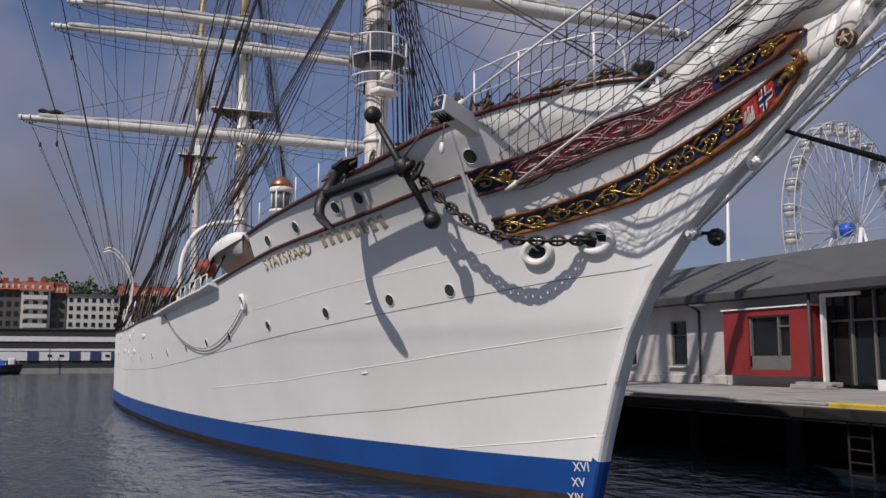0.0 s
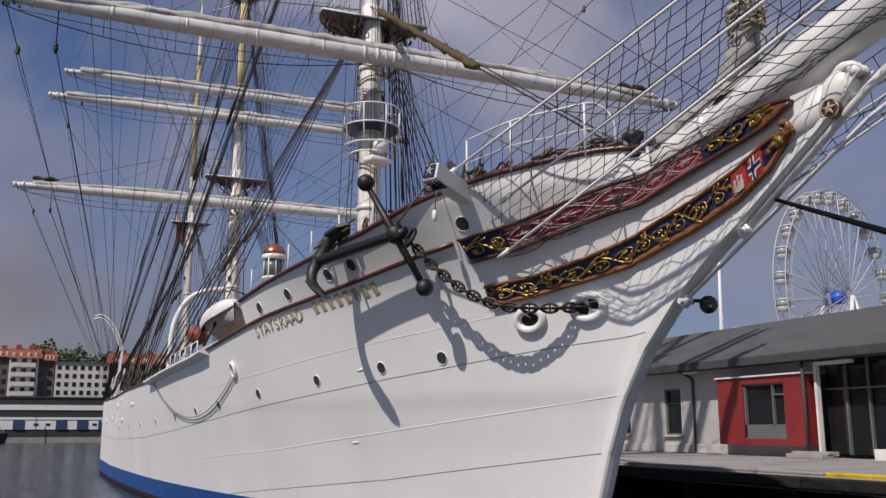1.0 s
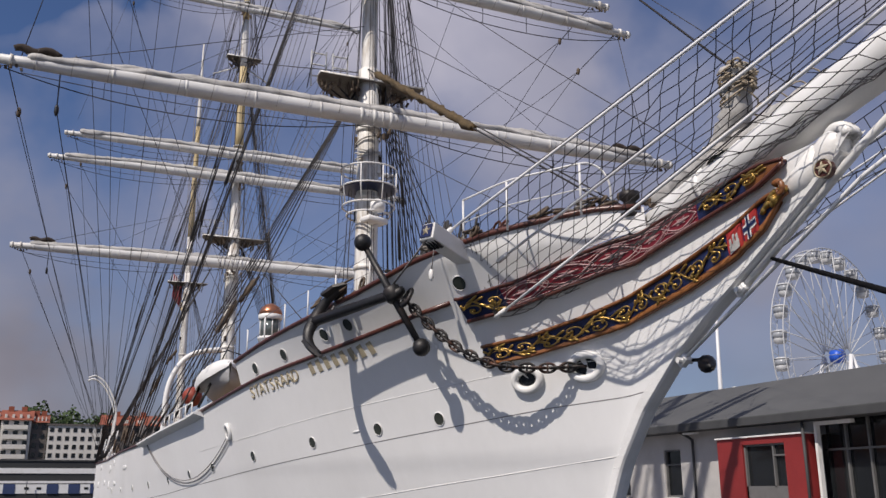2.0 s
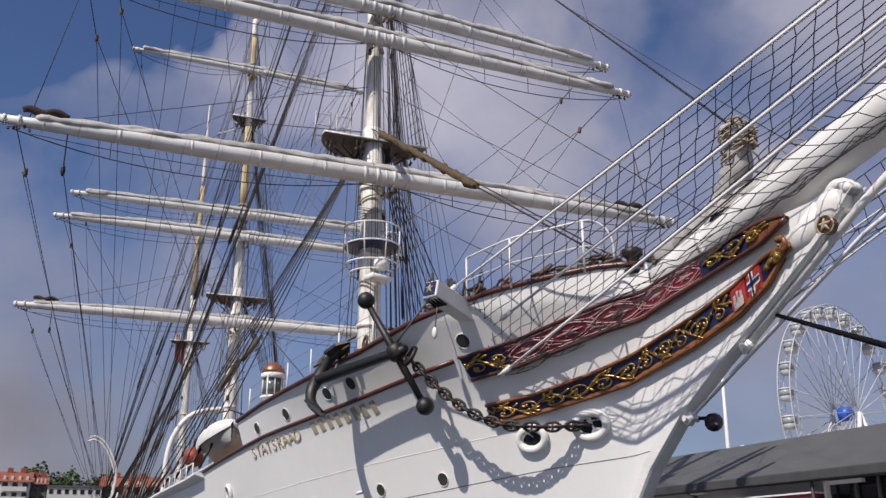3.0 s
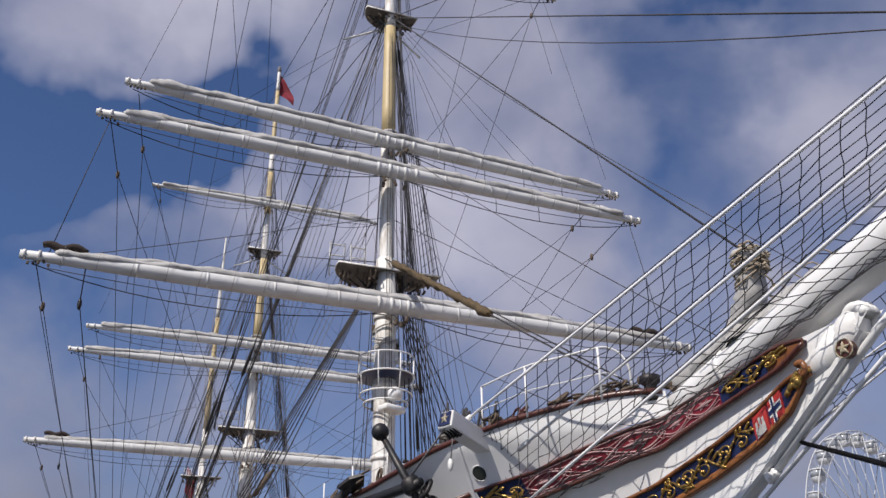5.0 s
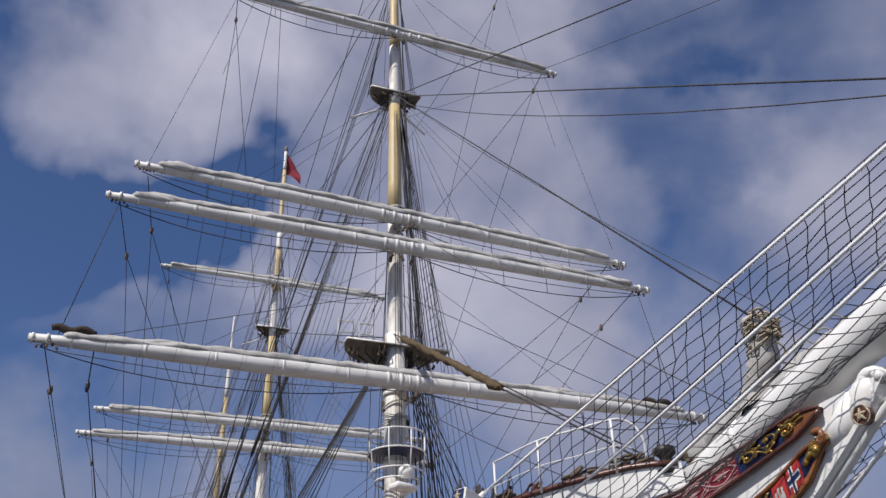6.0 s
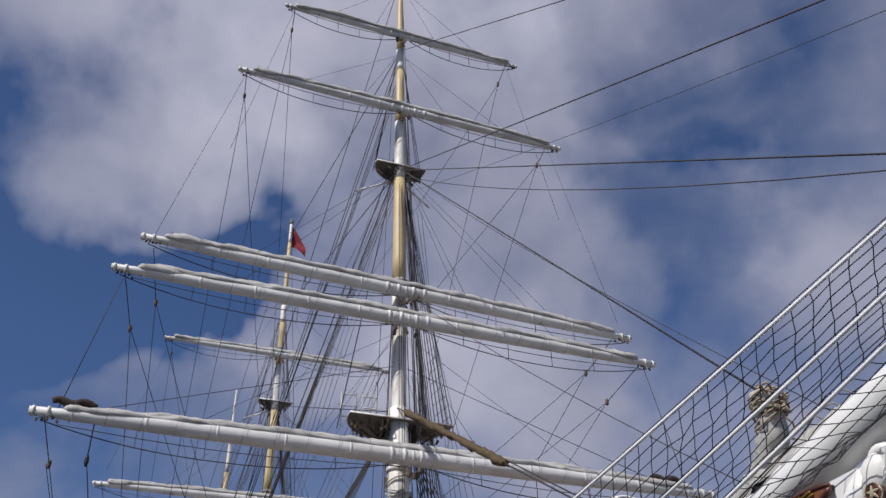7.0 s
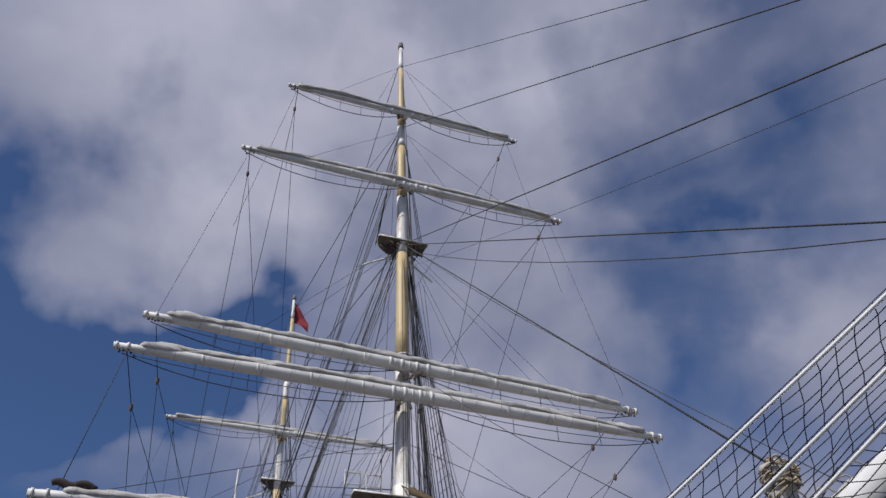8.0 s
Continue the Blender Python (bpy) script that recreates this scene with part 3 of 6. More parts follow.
for side in (-1, 1):
    ub = board("upper_trailboard", UB_T, UB_B, NAVY, "carved bow board in dark blue, carmine and gold", side=side)
    lb = board("lower_trailboard", LB_T, LB_B, NAVY, "carved dark blue bow board with gold vine", side=side)
    for brd, top, low, thick in ((ub, UB_T, UB_B, 0.045), (lb, LB_T, LB_B, 0.05)):
        for v, rr in ((1.0, thick * 0.7), (-1.0, thick * (0.9 if brd is ub else 0.55))):
            pts = [board_point(top, low, i / 60, v, 0.085, side) for i in range(61)]
            part("moulding", tube(bmesh.new(), pts, rr, 6), VARNISH if brd is ub else BROWN, brd, "brown carved moulding", True)
    if side > 0:
        continue
    part("carved_lip", sheet_of([[board_point(LB_T, LB_B, i / 60, v, o) for v, o in ((-1.06, 0.0), (-1.06, 0.115), (-0.86 + 0.14 * i / 60, 0.1), (-0.72 + 0.2 * i / 60, 0.084))] for i in range(61)]), LIPBROWN, lb, "orange-brown carved lower lip", True)
    board("fore_end", UB_T, UB_B, BROWN, "plain brown carved fore end", 0.885, 1.0, ub, off=0.084)
    board("carmine_panel", UB_T, UB_B, RED, "carmine panel", 0.14, 0.72, ub, off=0.082)
    bm = bmesh.new()
    for k in range(5):
        uc = 0.198 + k * 0.116
        star = [(uc + (0.03 if i % 2 == 0 else 0.012) * math.cos(math.pi * i / 6), (0.30 if i % 2 == 0 else 0.12) * math.sin(math.pi * i / 6)) for i in range(12)]
        tube(bm, on_board(UB_T, UB_B, star, 0.10), 0.008, 5, True)
        tube(bm, on_board(UB_T, UB_B, [(uc - 0.033, 0), (uc, 0), (uc + 0.033, 0)], 0.10), [0.006, 0.03, 0.006], 6)
        if k < 4:
            ud = uc + 0.058
            tube(bm, on_board(UB_T, UB_B, [(ud - 0.013, 0), (ud, 0.4), (ud + 0.013, 0), (ud, -0.4)], 0.10), 0.009, 5, True)
    # two strands that cross at the lozenges and part round the stars
    for s in (-1, 1):
        tube(bm, on_board(UB_T, UB_B, [(0.14 + 0.58 * i / 110, s * 0.62 * math.cos(math.pi * (0.14 + 0.58 * i / 110 - 0.198) / 0.116)) for i in range(111)], 0.10), 0.011, 5)
        tube(bm, on_board(UB_T, UB_B, [(0.14 + 0.58 * i / 110, s * (0.74 - 0.34 * abs(math.cos(math.pi * (0.14 + 0.58 * i / 110 - 0.256) / 0.116)) ** 3)) for i in range(111)], 0.10), 0.006, 5)
    for v in (-0.78, 0.78):
        tube(bm, on_board(UB_T, UB_B, [(0.145 + 0.57 * i / 40, v) for i in range(41)], 0.10), 0.008, 5)
    part("panel_ornament", bm, PINK, ub, "rose-white painted ovals and lozenges")
    part("gold_scrollwork", scrolls(bmesh.new(), UB_T, UB_B, 0.01, 0.13, 2, 0.018, aspect=15, seed=3), GOLD, ub, "gilded carved scrolls", True)
    part("gold_scrollwork", scrolls(bmesh.new(), UB_T, UB_B, 0.73, 0.93, 3, 0.015, aspect=15, seed=4), GOLD, ub, "gilded carved scrolls", True)
    part("gold_scrollwork", scrolls(bmesh.new(), LB_T, LB_B, 0.01, 0.79, 11, 0.0155, aspect=17, seed=5), GOLD, lb, "gilded carved vine with curls", True)
    part("gold_scrollwork", scrolls(bmesh.new(), LB_T, LB_B, 0.92, 0.995, 1, 0.03, aspect=16, seed=6), GOLD, lb, "gilded carved curl", True)
    cc = Vector((19.32, -0.27, 6.8))
    pts = [cc + Vector((0.1 * (1 - 0.055 * i) * math.cos(2.4 - 0.42 * i), -0.03, 0.13 * (1 - 0.055 * i) * math.sin(2.4 - 0.42 * i))) for i in range(16)]
    part("scroll_end", tube(bmesh.new(), pts, [0.055 - 0.0025 * i for i in range(16)], 8), BROWN, lb, "gilded brown scroll end", True)
    # two painted shields near the end of the lower board
    s1 = board("city_shield", LB_T, LB_B, FLAG_RED, "red shield with a silver castle", 0.805, 0.853, lb, off=0.10, tall=0.82)
    bm = bmesh.new()
    for v0, v1, ua, ub_ in ((-0.7, -0.1, 0.812, 0.845), (-0.1, 0.3, 0.814, 0.821), (-0.1, 0.45, 0.825, 0.832), (-0.1, 0.3, 0.836, 0.843)):
        sheet(bm, [[board_point(LB_T, LB_B, ua + (ub_ - ua) * i / 3, v, 0.122) for v in (v0, v1)] for i in range(4)])
    part("castle", bm, CANVAS, lb, "silver castle")
    s2 = board("flag_shield", LB_T, LB_B, FLAG_RED, "red painted flag with a blue and white cross", 0.86, 0.905, lb, off=0.10, tall=0.82)
    for nm, mat, h, o in (("white_cross", WHITE, 0.30, 0.118), ("blue_cross", NAVY, 0.14, 0.126)):
        bm = bmesh.new()
        sheet(bm, [[board_point(LB_T, LB_B, 0.862 + 0.041 * i / 6, v, o) for v in (-h, h)] for i in range(7)])
        sheet(bm, [[board_point(LB_T, LB_B, 0.878 + s * h * 0.022, v, o) for v in (-0.8, -0.4, 0, 0.4, 0.8)] for s in (-1, 1)])
        part(nm, bm, mat, lb)

# billet head at the end of the beak
bm = bmesh.new()
bmesh.ops.create_uvsphere(bm, u_segments=20, v_segments=14, radius=1, matrix=pose(20.0, 0, 7.1, 0, 40, 0) @ Matrix.Diagonal((0.25, 0.24, 0.4, 1)))
tube(bm, [(19.2, 0, 6.75), (19.6, 0, 6.92), (19.95, 0, 7.15)], [0.2, 0.24, 0.24], 14)
for k in range(3):
    pts = [(20.2 + 0.2 * math.cos(a) * (1 - a / 9), -0.06 + 0.06 * k, 7.25 + 0.19 * math.sin(a) * (1 - a / 9)) for a in [i * 0.35 for i in range(16)]]
    tube(bm, pts, 0.09, 8)
part("billet_head", bm, WHITE, ship, "white carved scroll head of the beak", True)
m = Matrix.Translation((20.12, -0.27, 6.84)) @ Matrix.Rotation(radians(90), 4, "X") @ Matrix.Rotation(0.2, 4, "Y")
ros = part("rosette", lathe(bmesh.new(), [(0.125, -0.08), (0.125, 0.02), (0.105, 0.03)], 20, m), VARNISH, ship, "dark round rosette with a gold star")
bm = bmesh.new()
for k in range(5):
    a = 2 * math.pi * k / 5 + 0.3
    tube(bm, [m @ Vector((0, 0, 0.045)), m @ Vector((0.05 * math.cos(a), 0.05 * math.sin(a), 0.05)), m @ Vector((0.095 * math.cos(a), 0.095 * math.sin(a), 0.04))], [0.024, 0.022, 0.006], 5)
tube(bm, [m @ Vector((0.125 * math.cos(a), 0.125 * math.sin(a), 0.03)) for a in [2 * math.pi * k / 20 for k in range(20)]], 0.009, 5, True)
part("star", bm, LETTER_GOLD, ros, "gold star")


# ---- bowsprit, stays ----
def sprit(x, dz=0.0, y=0.0):
    return Vector((x, y, 7.76 + 0.185 * (x - 19.45) + dz))


bm = bmesh.new()
tube(bm, [sprit(15.6), sprit(17), sprit(19), sprit(24), sprit(28), sprit(31)], [0.30, 0.33, 0.34, 0.33, 0.27, 0.18], 24)
part("bowsprit", bm, WHITE, ship, "thick white steel bowsprit", True)
for x in (17.6, 21.6, 25.0):
    part("bowsprit_band", tube(bmesh.new(), [sprit(x - 0.05), sprit(x + 0.05)], 0.355, 24), WHITE, ship, "", True)
part("bobstay", tube(bmesh.new(), [(16.6, 0, 4.8), (20.49, 0, 6.66), (29, 0, 9.25)], 0.032, 8), GUYWHITE, ship, "white wire bobstay", True)
part("bobstay", tube(bmesh.new(), [(18.1, 0, 5.66), (20.45, 0, 7.02), (22.6, 0, 8.05)], 0.06, 8), WHITE, ship, "thick white bobstay rod", True)
for x, z in ((16.6, 4.78), (18.1, 5.64)):
    bm = bmesh.new()
    box(bm, (x, 0, z), (0.24, 0.16, 0.14), Matrix.Rotation(-0.6, 3, "Y"), 0.03)
    tube(bm, [(x, -0.14, z), (x, 0.14, z)], 0.05, 8)
    part("bobstay_shackle", bm, WHITE, ship)

# jib guys and the safety net slung from them
GUYS = [((13.4, -2.88, 7.4), (31, -1.0, 9.94)), ((14.22, -2.12, 6.8), (31, -1.0, 9.79)), ((13.63, -1.9, 5.88), (31, -0.8, 10.0))]
for side in (1, -1):
    for a, b in GUYS:
        a, b = Vector((a[0], side * a[1], a[2])), Vector((b[0], side * b[1], b[2]))
        part("jib_guy", tube(bmesh.new(), sagging(a, b, 0.06, 8), 0.025 if side > 0 else 0.018, 8), GUYWHITE, ship, "white-served wire guy", True)
        part("guy_end", tube(bmesh.new(), [a, a.lerp(b, 0.02)], 0.05, 6), WHITE, ship, "", True)


def net(edge_a, edge_b, n, m, sag, r, seed):
    """Knotted mesh between two lines."""
    rnd = random.Random(seed)
    bm = bmesh.new()
    pts = []
    for i in range(n + 1):
        row = []
        for j in range(m + 1):
            u, v = i / n, j / m
            p = edge_a(u).lerp(edge_b(u), v)
            e = 4 * v * (1 - v)
            row.append(p + Vector((rnd.uniform(-1, 1) * 0.03 + 0.25 * sag * e, rnd.uniform(-1, 1) * 0.03 * e, -sag * e * rnd.uniform(0.6, 1.4) + rnd.uniform(-1, 1) * 0.03 * e)))
        pts.append(row)
    for row in pts:
        tube(bm, row, r, 4)
    for j in range(m + 1):
        tube(bm, [row[j] for row in pts], r, 4)
    return bm


def on_line(a, b, k0=0.0, k1=1.0):
    a, b = Vector(a), Vector(b)
    return lambda u: a.lerp(b, k0 + (k1 - k0) * u)


def gathered(a, b, k0, k1, least):
    a, b = Vector(a), Vector(b)
    return lambda u: a.lerp(b, max(k0 + (k1 - k0) * u, least + 0.02 * u))


NETS = [(on_line(*GUYS[0], 0.02, 0.96), gathered(*GUYS[1], -0.107, 0.98, -0.04), 52, 5, 0.03), (gathered(*GUYS[1], -0.107, 0.98, -0.04), gathered(*GUYS[2], -0.105, 0.98, 0.0), 52, 5, 0.05),
        (on_line(*GUYS[2], 0.0, 0.98), on_line((14.9, -0.5, 6.55), (31, 0, 9.6)), 60, 7, 0.2)]
for a, b, n, m, s in NETS:
    ob = part("safety_net", net(a, b, n, m, s, 0.0068, n + m), ROPE, ship, "dark knotted safety net under the bowsprit")
    ob["kind"] = "stuff"
ob = part("safety_net", net(on_line((14.6, 0.5, 6.5), (31, 0, 9.6)), on_line((13.63, 1.9, 5.88), (31, 0.8, 9.87)), 60, 7, 0.2, 0.0068, 5), ROPE, ship, "dark knotted safety net under the bowsprit")
ob["kind"] = "stuff"

# canvas and rope bundle lashed on the bowsprit
rnd = random.Random(7)
bm = bmesh.new()
tube(bm, smooth_path([(18.42, 0, 9.1), (18.4, -0.02, 8.8), (18.25, 0.02, 8.35), (17.85, 0, 7.95), (17.1, 0, 7.75), (16.2, 0, 7.6)], 6), [0.2, 0.25, 0.27, 0.25, 0.2, 0.18, 0.19, 0.2, 0.2, 0.21, 0.21, 0.22, 0.22, 0.22, 0.22, 0.22] + [0.2] * 15, 12)
for v in bm.verts:
    v.co += Vector([rnd.uniform(-1, 1) * 0.05 for _ in range(3)])
part("furled_jib", bm, CANVAS, ship, "off-white furled jib lashed upright on the bowsprit", True)
bm = bmesh.new()
for k in range(34):
    c = Vector((18.42 + rnd.uniform(-0.12, 0.2), rnd.uniform(-0.12, 0.12), 8.98 + rnd.uniform(-0.32, 0.14)))
    pts = [c + Vector((rnd.uniform(-0.2, 0.2), rnd.uniform(-0.2, 0.2), rnd.uniform(-0.1, 0.1))) for _ in range(4)]
    tube(bm, smooth_path(pts, 4), 0.02, 5)
for k in range(8):
    z = 8.6 + 0.05 * k + rnd.uniform(-0.03, 0.03)
    a, b0 = rnd.uniform(-0.2, 0.2), rnd.uniform(0, 6.28)
    tube(bm, [(18.38 + (0.28 + 0.03 * math.sin(3 * b + k)) * math.cos(b), (0.26 + 0.03 * math.sin(2 * b + k)) * math.sin(b), z + a * math.sin(b + b0)) for b in [2 * math.pi * q / 14 for q in range(14)]], 0.016, 5, True)
part("jib_lashing", bm, BEIGE, ship, "frayed beige rope lashing", True)["kind"] = "stuff"
bm = bmesh.new()
tube(bm, [(18.36, 0, 9.0), (18.26, 0, 9.3)], [0.13, 0.05], 8)
part("stay_collar", bm, HEMP, ship, "brown served end of the stay", True)
bm = bmesh.new()
rows = []
for i in range(23):
    x = 17.6 + 2.6 * i / 22
    w = 0.24 * math.sin(math.pi * min(1.0, (i + 1.5) / 12)) if i < 5 else 0.24 * (1 - 0.6 * i / 22)
    rows.append([sprit(x + 0.05 * noise.noise((x * 4, a, 2)), 0.2 + (w + 0.1) * math.sin(a) * (1 + 0.4 * noise.noise((x * 3, a * 1.5, 5))), (w + 0.1) * math.cos(a) * (1 + 0.3 * noise.noise((x * 5, a, 9)))) for a in [math.pi * q / 10 for q in range(11)]])
sheet(bm, rows)
part("stowed_staysail", bm, CANVAS, ship, "crumpled off-white sail stowed along the bowsprit", True)
bm = bmesh.new()
for k in range(7):
    x = 18.0 + k * 0.3
    tube(bm, smooth_path([sprit(x, 0.4, -0.3), sprit(x + 0.05, 0.64, rnd.uniform(-0.1, 0.1)), sprit(x + 0.12, 0.4, 0.3)], 4), 0.012, 5)
part("sail_tie", bm, BEIGE, ship, "beige sail ties", True)["kind"] = "stuff"
part("jackstay", tube(bmesh.new(), smooth_path([(17.2, -0.36, 7.55), (18.4, -0.38, 7.8), (19.3, -0.37, 8.0), (19.9, -0.36, 8.3)], 6), 0.014, 6), ROPE, ship, "", True)


# ---- masts and yards ----
def mast_thing(name, x, segs, label):
    """segs: (z0, z1, r0, r1, material, name)."""
    base = None
    for z0, z1, r0, r1, mat, nm in segs:
        ob = part(nm, tube(bmesh.new(), [(x, 0, z0 + (z1 - z0) * i / 4) for i in range(5)], [r0 + (r1 - r0) * i / 4 for i in range(5)], 18), mat, base or ship, label if base is None else "", True)
        base = base or ob
    return base


FORE, MAIN, MIZ = 0.0, -26.4, -47.6
MASTS = [(FORE, 5.0, 16.8, 28.9, 43.3, 1.0), (MAIN, 3.6, 17.9, 30.2, 45.6, 1.0), (MIZ, 3.6, 19.6, 99, 41.6, 0.75)]
for (mx, zd, zt, zx, ze, k), nm in zip(MASTS, ("foremast", "mainmast", "mizzenmast")):
    if zx < 90:
        segs = [(zd, zt + 0.6, 0.40 * k, 0.37 * k, MAST_WHITE, nm), (zt - 2.2, zt + 6.0, 0.29 * k, 0.285 * k, MAST_WHITE, "topmast_foot"),
                (zt + 6.0, zx - 0.6, 0.285 * k, 0.24 * k, BUFF, "topmast"), (zx - 0.6, zx + 2.8, 0.24 * k, 0.22 * k, MAST_WHITE, "topmast_head"),
                (zx + 2.8, zx + 6.2, 0.22 * k, 0.19 * k, BUFF, "topgallant_mast"), (zx + 6.2, zx + 7.6, 0.2 * k, 0.19 * k, MAST_WHITE, "doubling"),
                (zx + 7.6, ze - 2.2, 0.18 * k, 0.13 * k, BUFF, "royal_mast"), (ze - 2.2, ze - 0.4, 0.13 * k, 0.11 * k, MAST_WHITE, "pole"), (ze - 0.4, ze, 0.16, 0.12, GREYROPE, "truck")]
    else:
        segs = [(zd, zt + 1, 0.40 * k, 0.36 * k, MAST_WHITE, nm), (zt - 1.5, zt + 4, 0.27, 0.25, MAST_WHITE, "topmast_foot"), (zt + 4, ze - 8, 0.25, 0.2, BUFF, "topmast"), (ze - 8, ze - 4, 0.19, 0.15, MAST_WHITE, "topmast_head"), (ze - 4, ze, 0.13, 0.06, MAST_WHITE, "pole")]
    m = mast_thing(nm, mx, segs, "white steel lower mast with buff-painted upper mast")
    # mast bands
    for z in [zd + 2.5 * i for i in range(1, 5)]:
        part("band", tube(bmesh.new(), [(mx, 0, z), (mx, 0, z + 0.15)], 0.43 * k, 18), MAST_WHITE, m, "", True)
    if nm == "mizzenmast":
        plats = [(zt, 1.0)]
    else:
        plats = [(zt, 1.2), (zx, 0.7)]
    for z, w in plats:
        # top: a D-shaped grating on brackets, with gear under it
        bm = bmesh.new()
        n = 22
        outline = [(mx + w * 0.4 - w * 1.65 * abs(math.sin(math.pi * i / n)) ** 0.85, -w * 1.6 * math.cos(math.pi * i / n)) for i in range(n + 1)]
        lowv, topv = [bm.verts.new((x, y, z)) for x, y in outline], [bm.verts.new((x, y, z + 0.05)) for x, y in outline]
        bm.faces.new(lowv[::-1])
        bm.faces.new(topv)
        for i in range(n + 1):
            j = (i + 1) % (n + 1)
            bm.faces.new((lowv[i], lowv[j], topv[j], topv[i]))
        part("top", bm, TOPGREY, m, "dark weathered mast top platform")
        part("top_rim", tube(bmesh.new(), [(x, y, z + 0.04) for x, y in outline], 0.035, 5, True), MAST_WHITE, m, "pale rim", True)
        for i in range(7):
            y = -w * 1.3 + i * w * 0.43
            part("futtock_shroud", tube(bmesh.new(), [(mx - 0.3 * w, y, z), (mx, y * 0.15, z - 0.95 * w)], 0.03, 5), IRON, m)
        rnd = random.Random(int(z * 10))
        bm = bmesh.new()
        for i in range(int(70 * w)):
            a, f = math.pi * rnd.random(), rnd.uniform(0.15, 0.97)
            c = Vector((mx + w * 0.35 - w * 1.65 * f * math.sin(a), -w * 1.55 * f * math.cos(a), z - rnd.uniform(0.1, 0.42)))
            if i % 3:
                box(bm, c, (0.1, 0.09, rnd.uniform(0.1, 0.3)), Matrix.Rotation(rnd.uniform(-1, 1), 3, "X"), 0.02)
            else:
                tube(bm, [c + Vector((0.1 * math.cos(b), 0.03, 0.14 * math.sin(b))) for b in [2 * math.pi * q / 8 for q in range(8)]], 0.02, 4, True)
        part("futtock_gear", bm, CLUTTER, m, "brown blocks and coils slung under the top")["kind"] = "stuff"
        bm = bmesh.new()
        if w > 1.1:
            for y0 in (-1.9, -1.1):
                for y in (y0, y0 + 0.55):
                    tube(bm, [(mx - 0.9, y, z + 0.1), (mx - 0.9, y, z + 1.5)], 0.034, 5)
                for zz in (0.5, 0.95, 1.4):
                    tube(bm, [(mx - 0.9, y0, z + zz), (mx - 0.9, y0 + 0.55, z + zz)], 0.03, 5)
        else:
            for a in range(5):
                tube(bm, [(mx - 0.4, -w * 1.3 + a * 0.18, z + 0.1), (mx - 0.4, -w * 1.3 + a * 0.18, z + 0.75)], 0.02, 5)
            for zz in (0.4, 0.75):
                tube(bm, [(mx - 0.4, -w * 1.3, z + zz), (mx - 0.4, -w * 1.3 + 0.72, z + zz)], 0.02, 5)
        part("top_rail", bm, WHITE, m, "white tubular guard rail")
        for s in (-1, 1):
            if w < 1.2 and z < 35 and nm != "mizzenmast":
                part("outrigger", tube(bmesh.new(), [(mx - 0.3, 0, z - 0.35), (mx - 1.1, s * 1.75, z - 0.85)], 0.045, 6), WHITE, m, "", True)


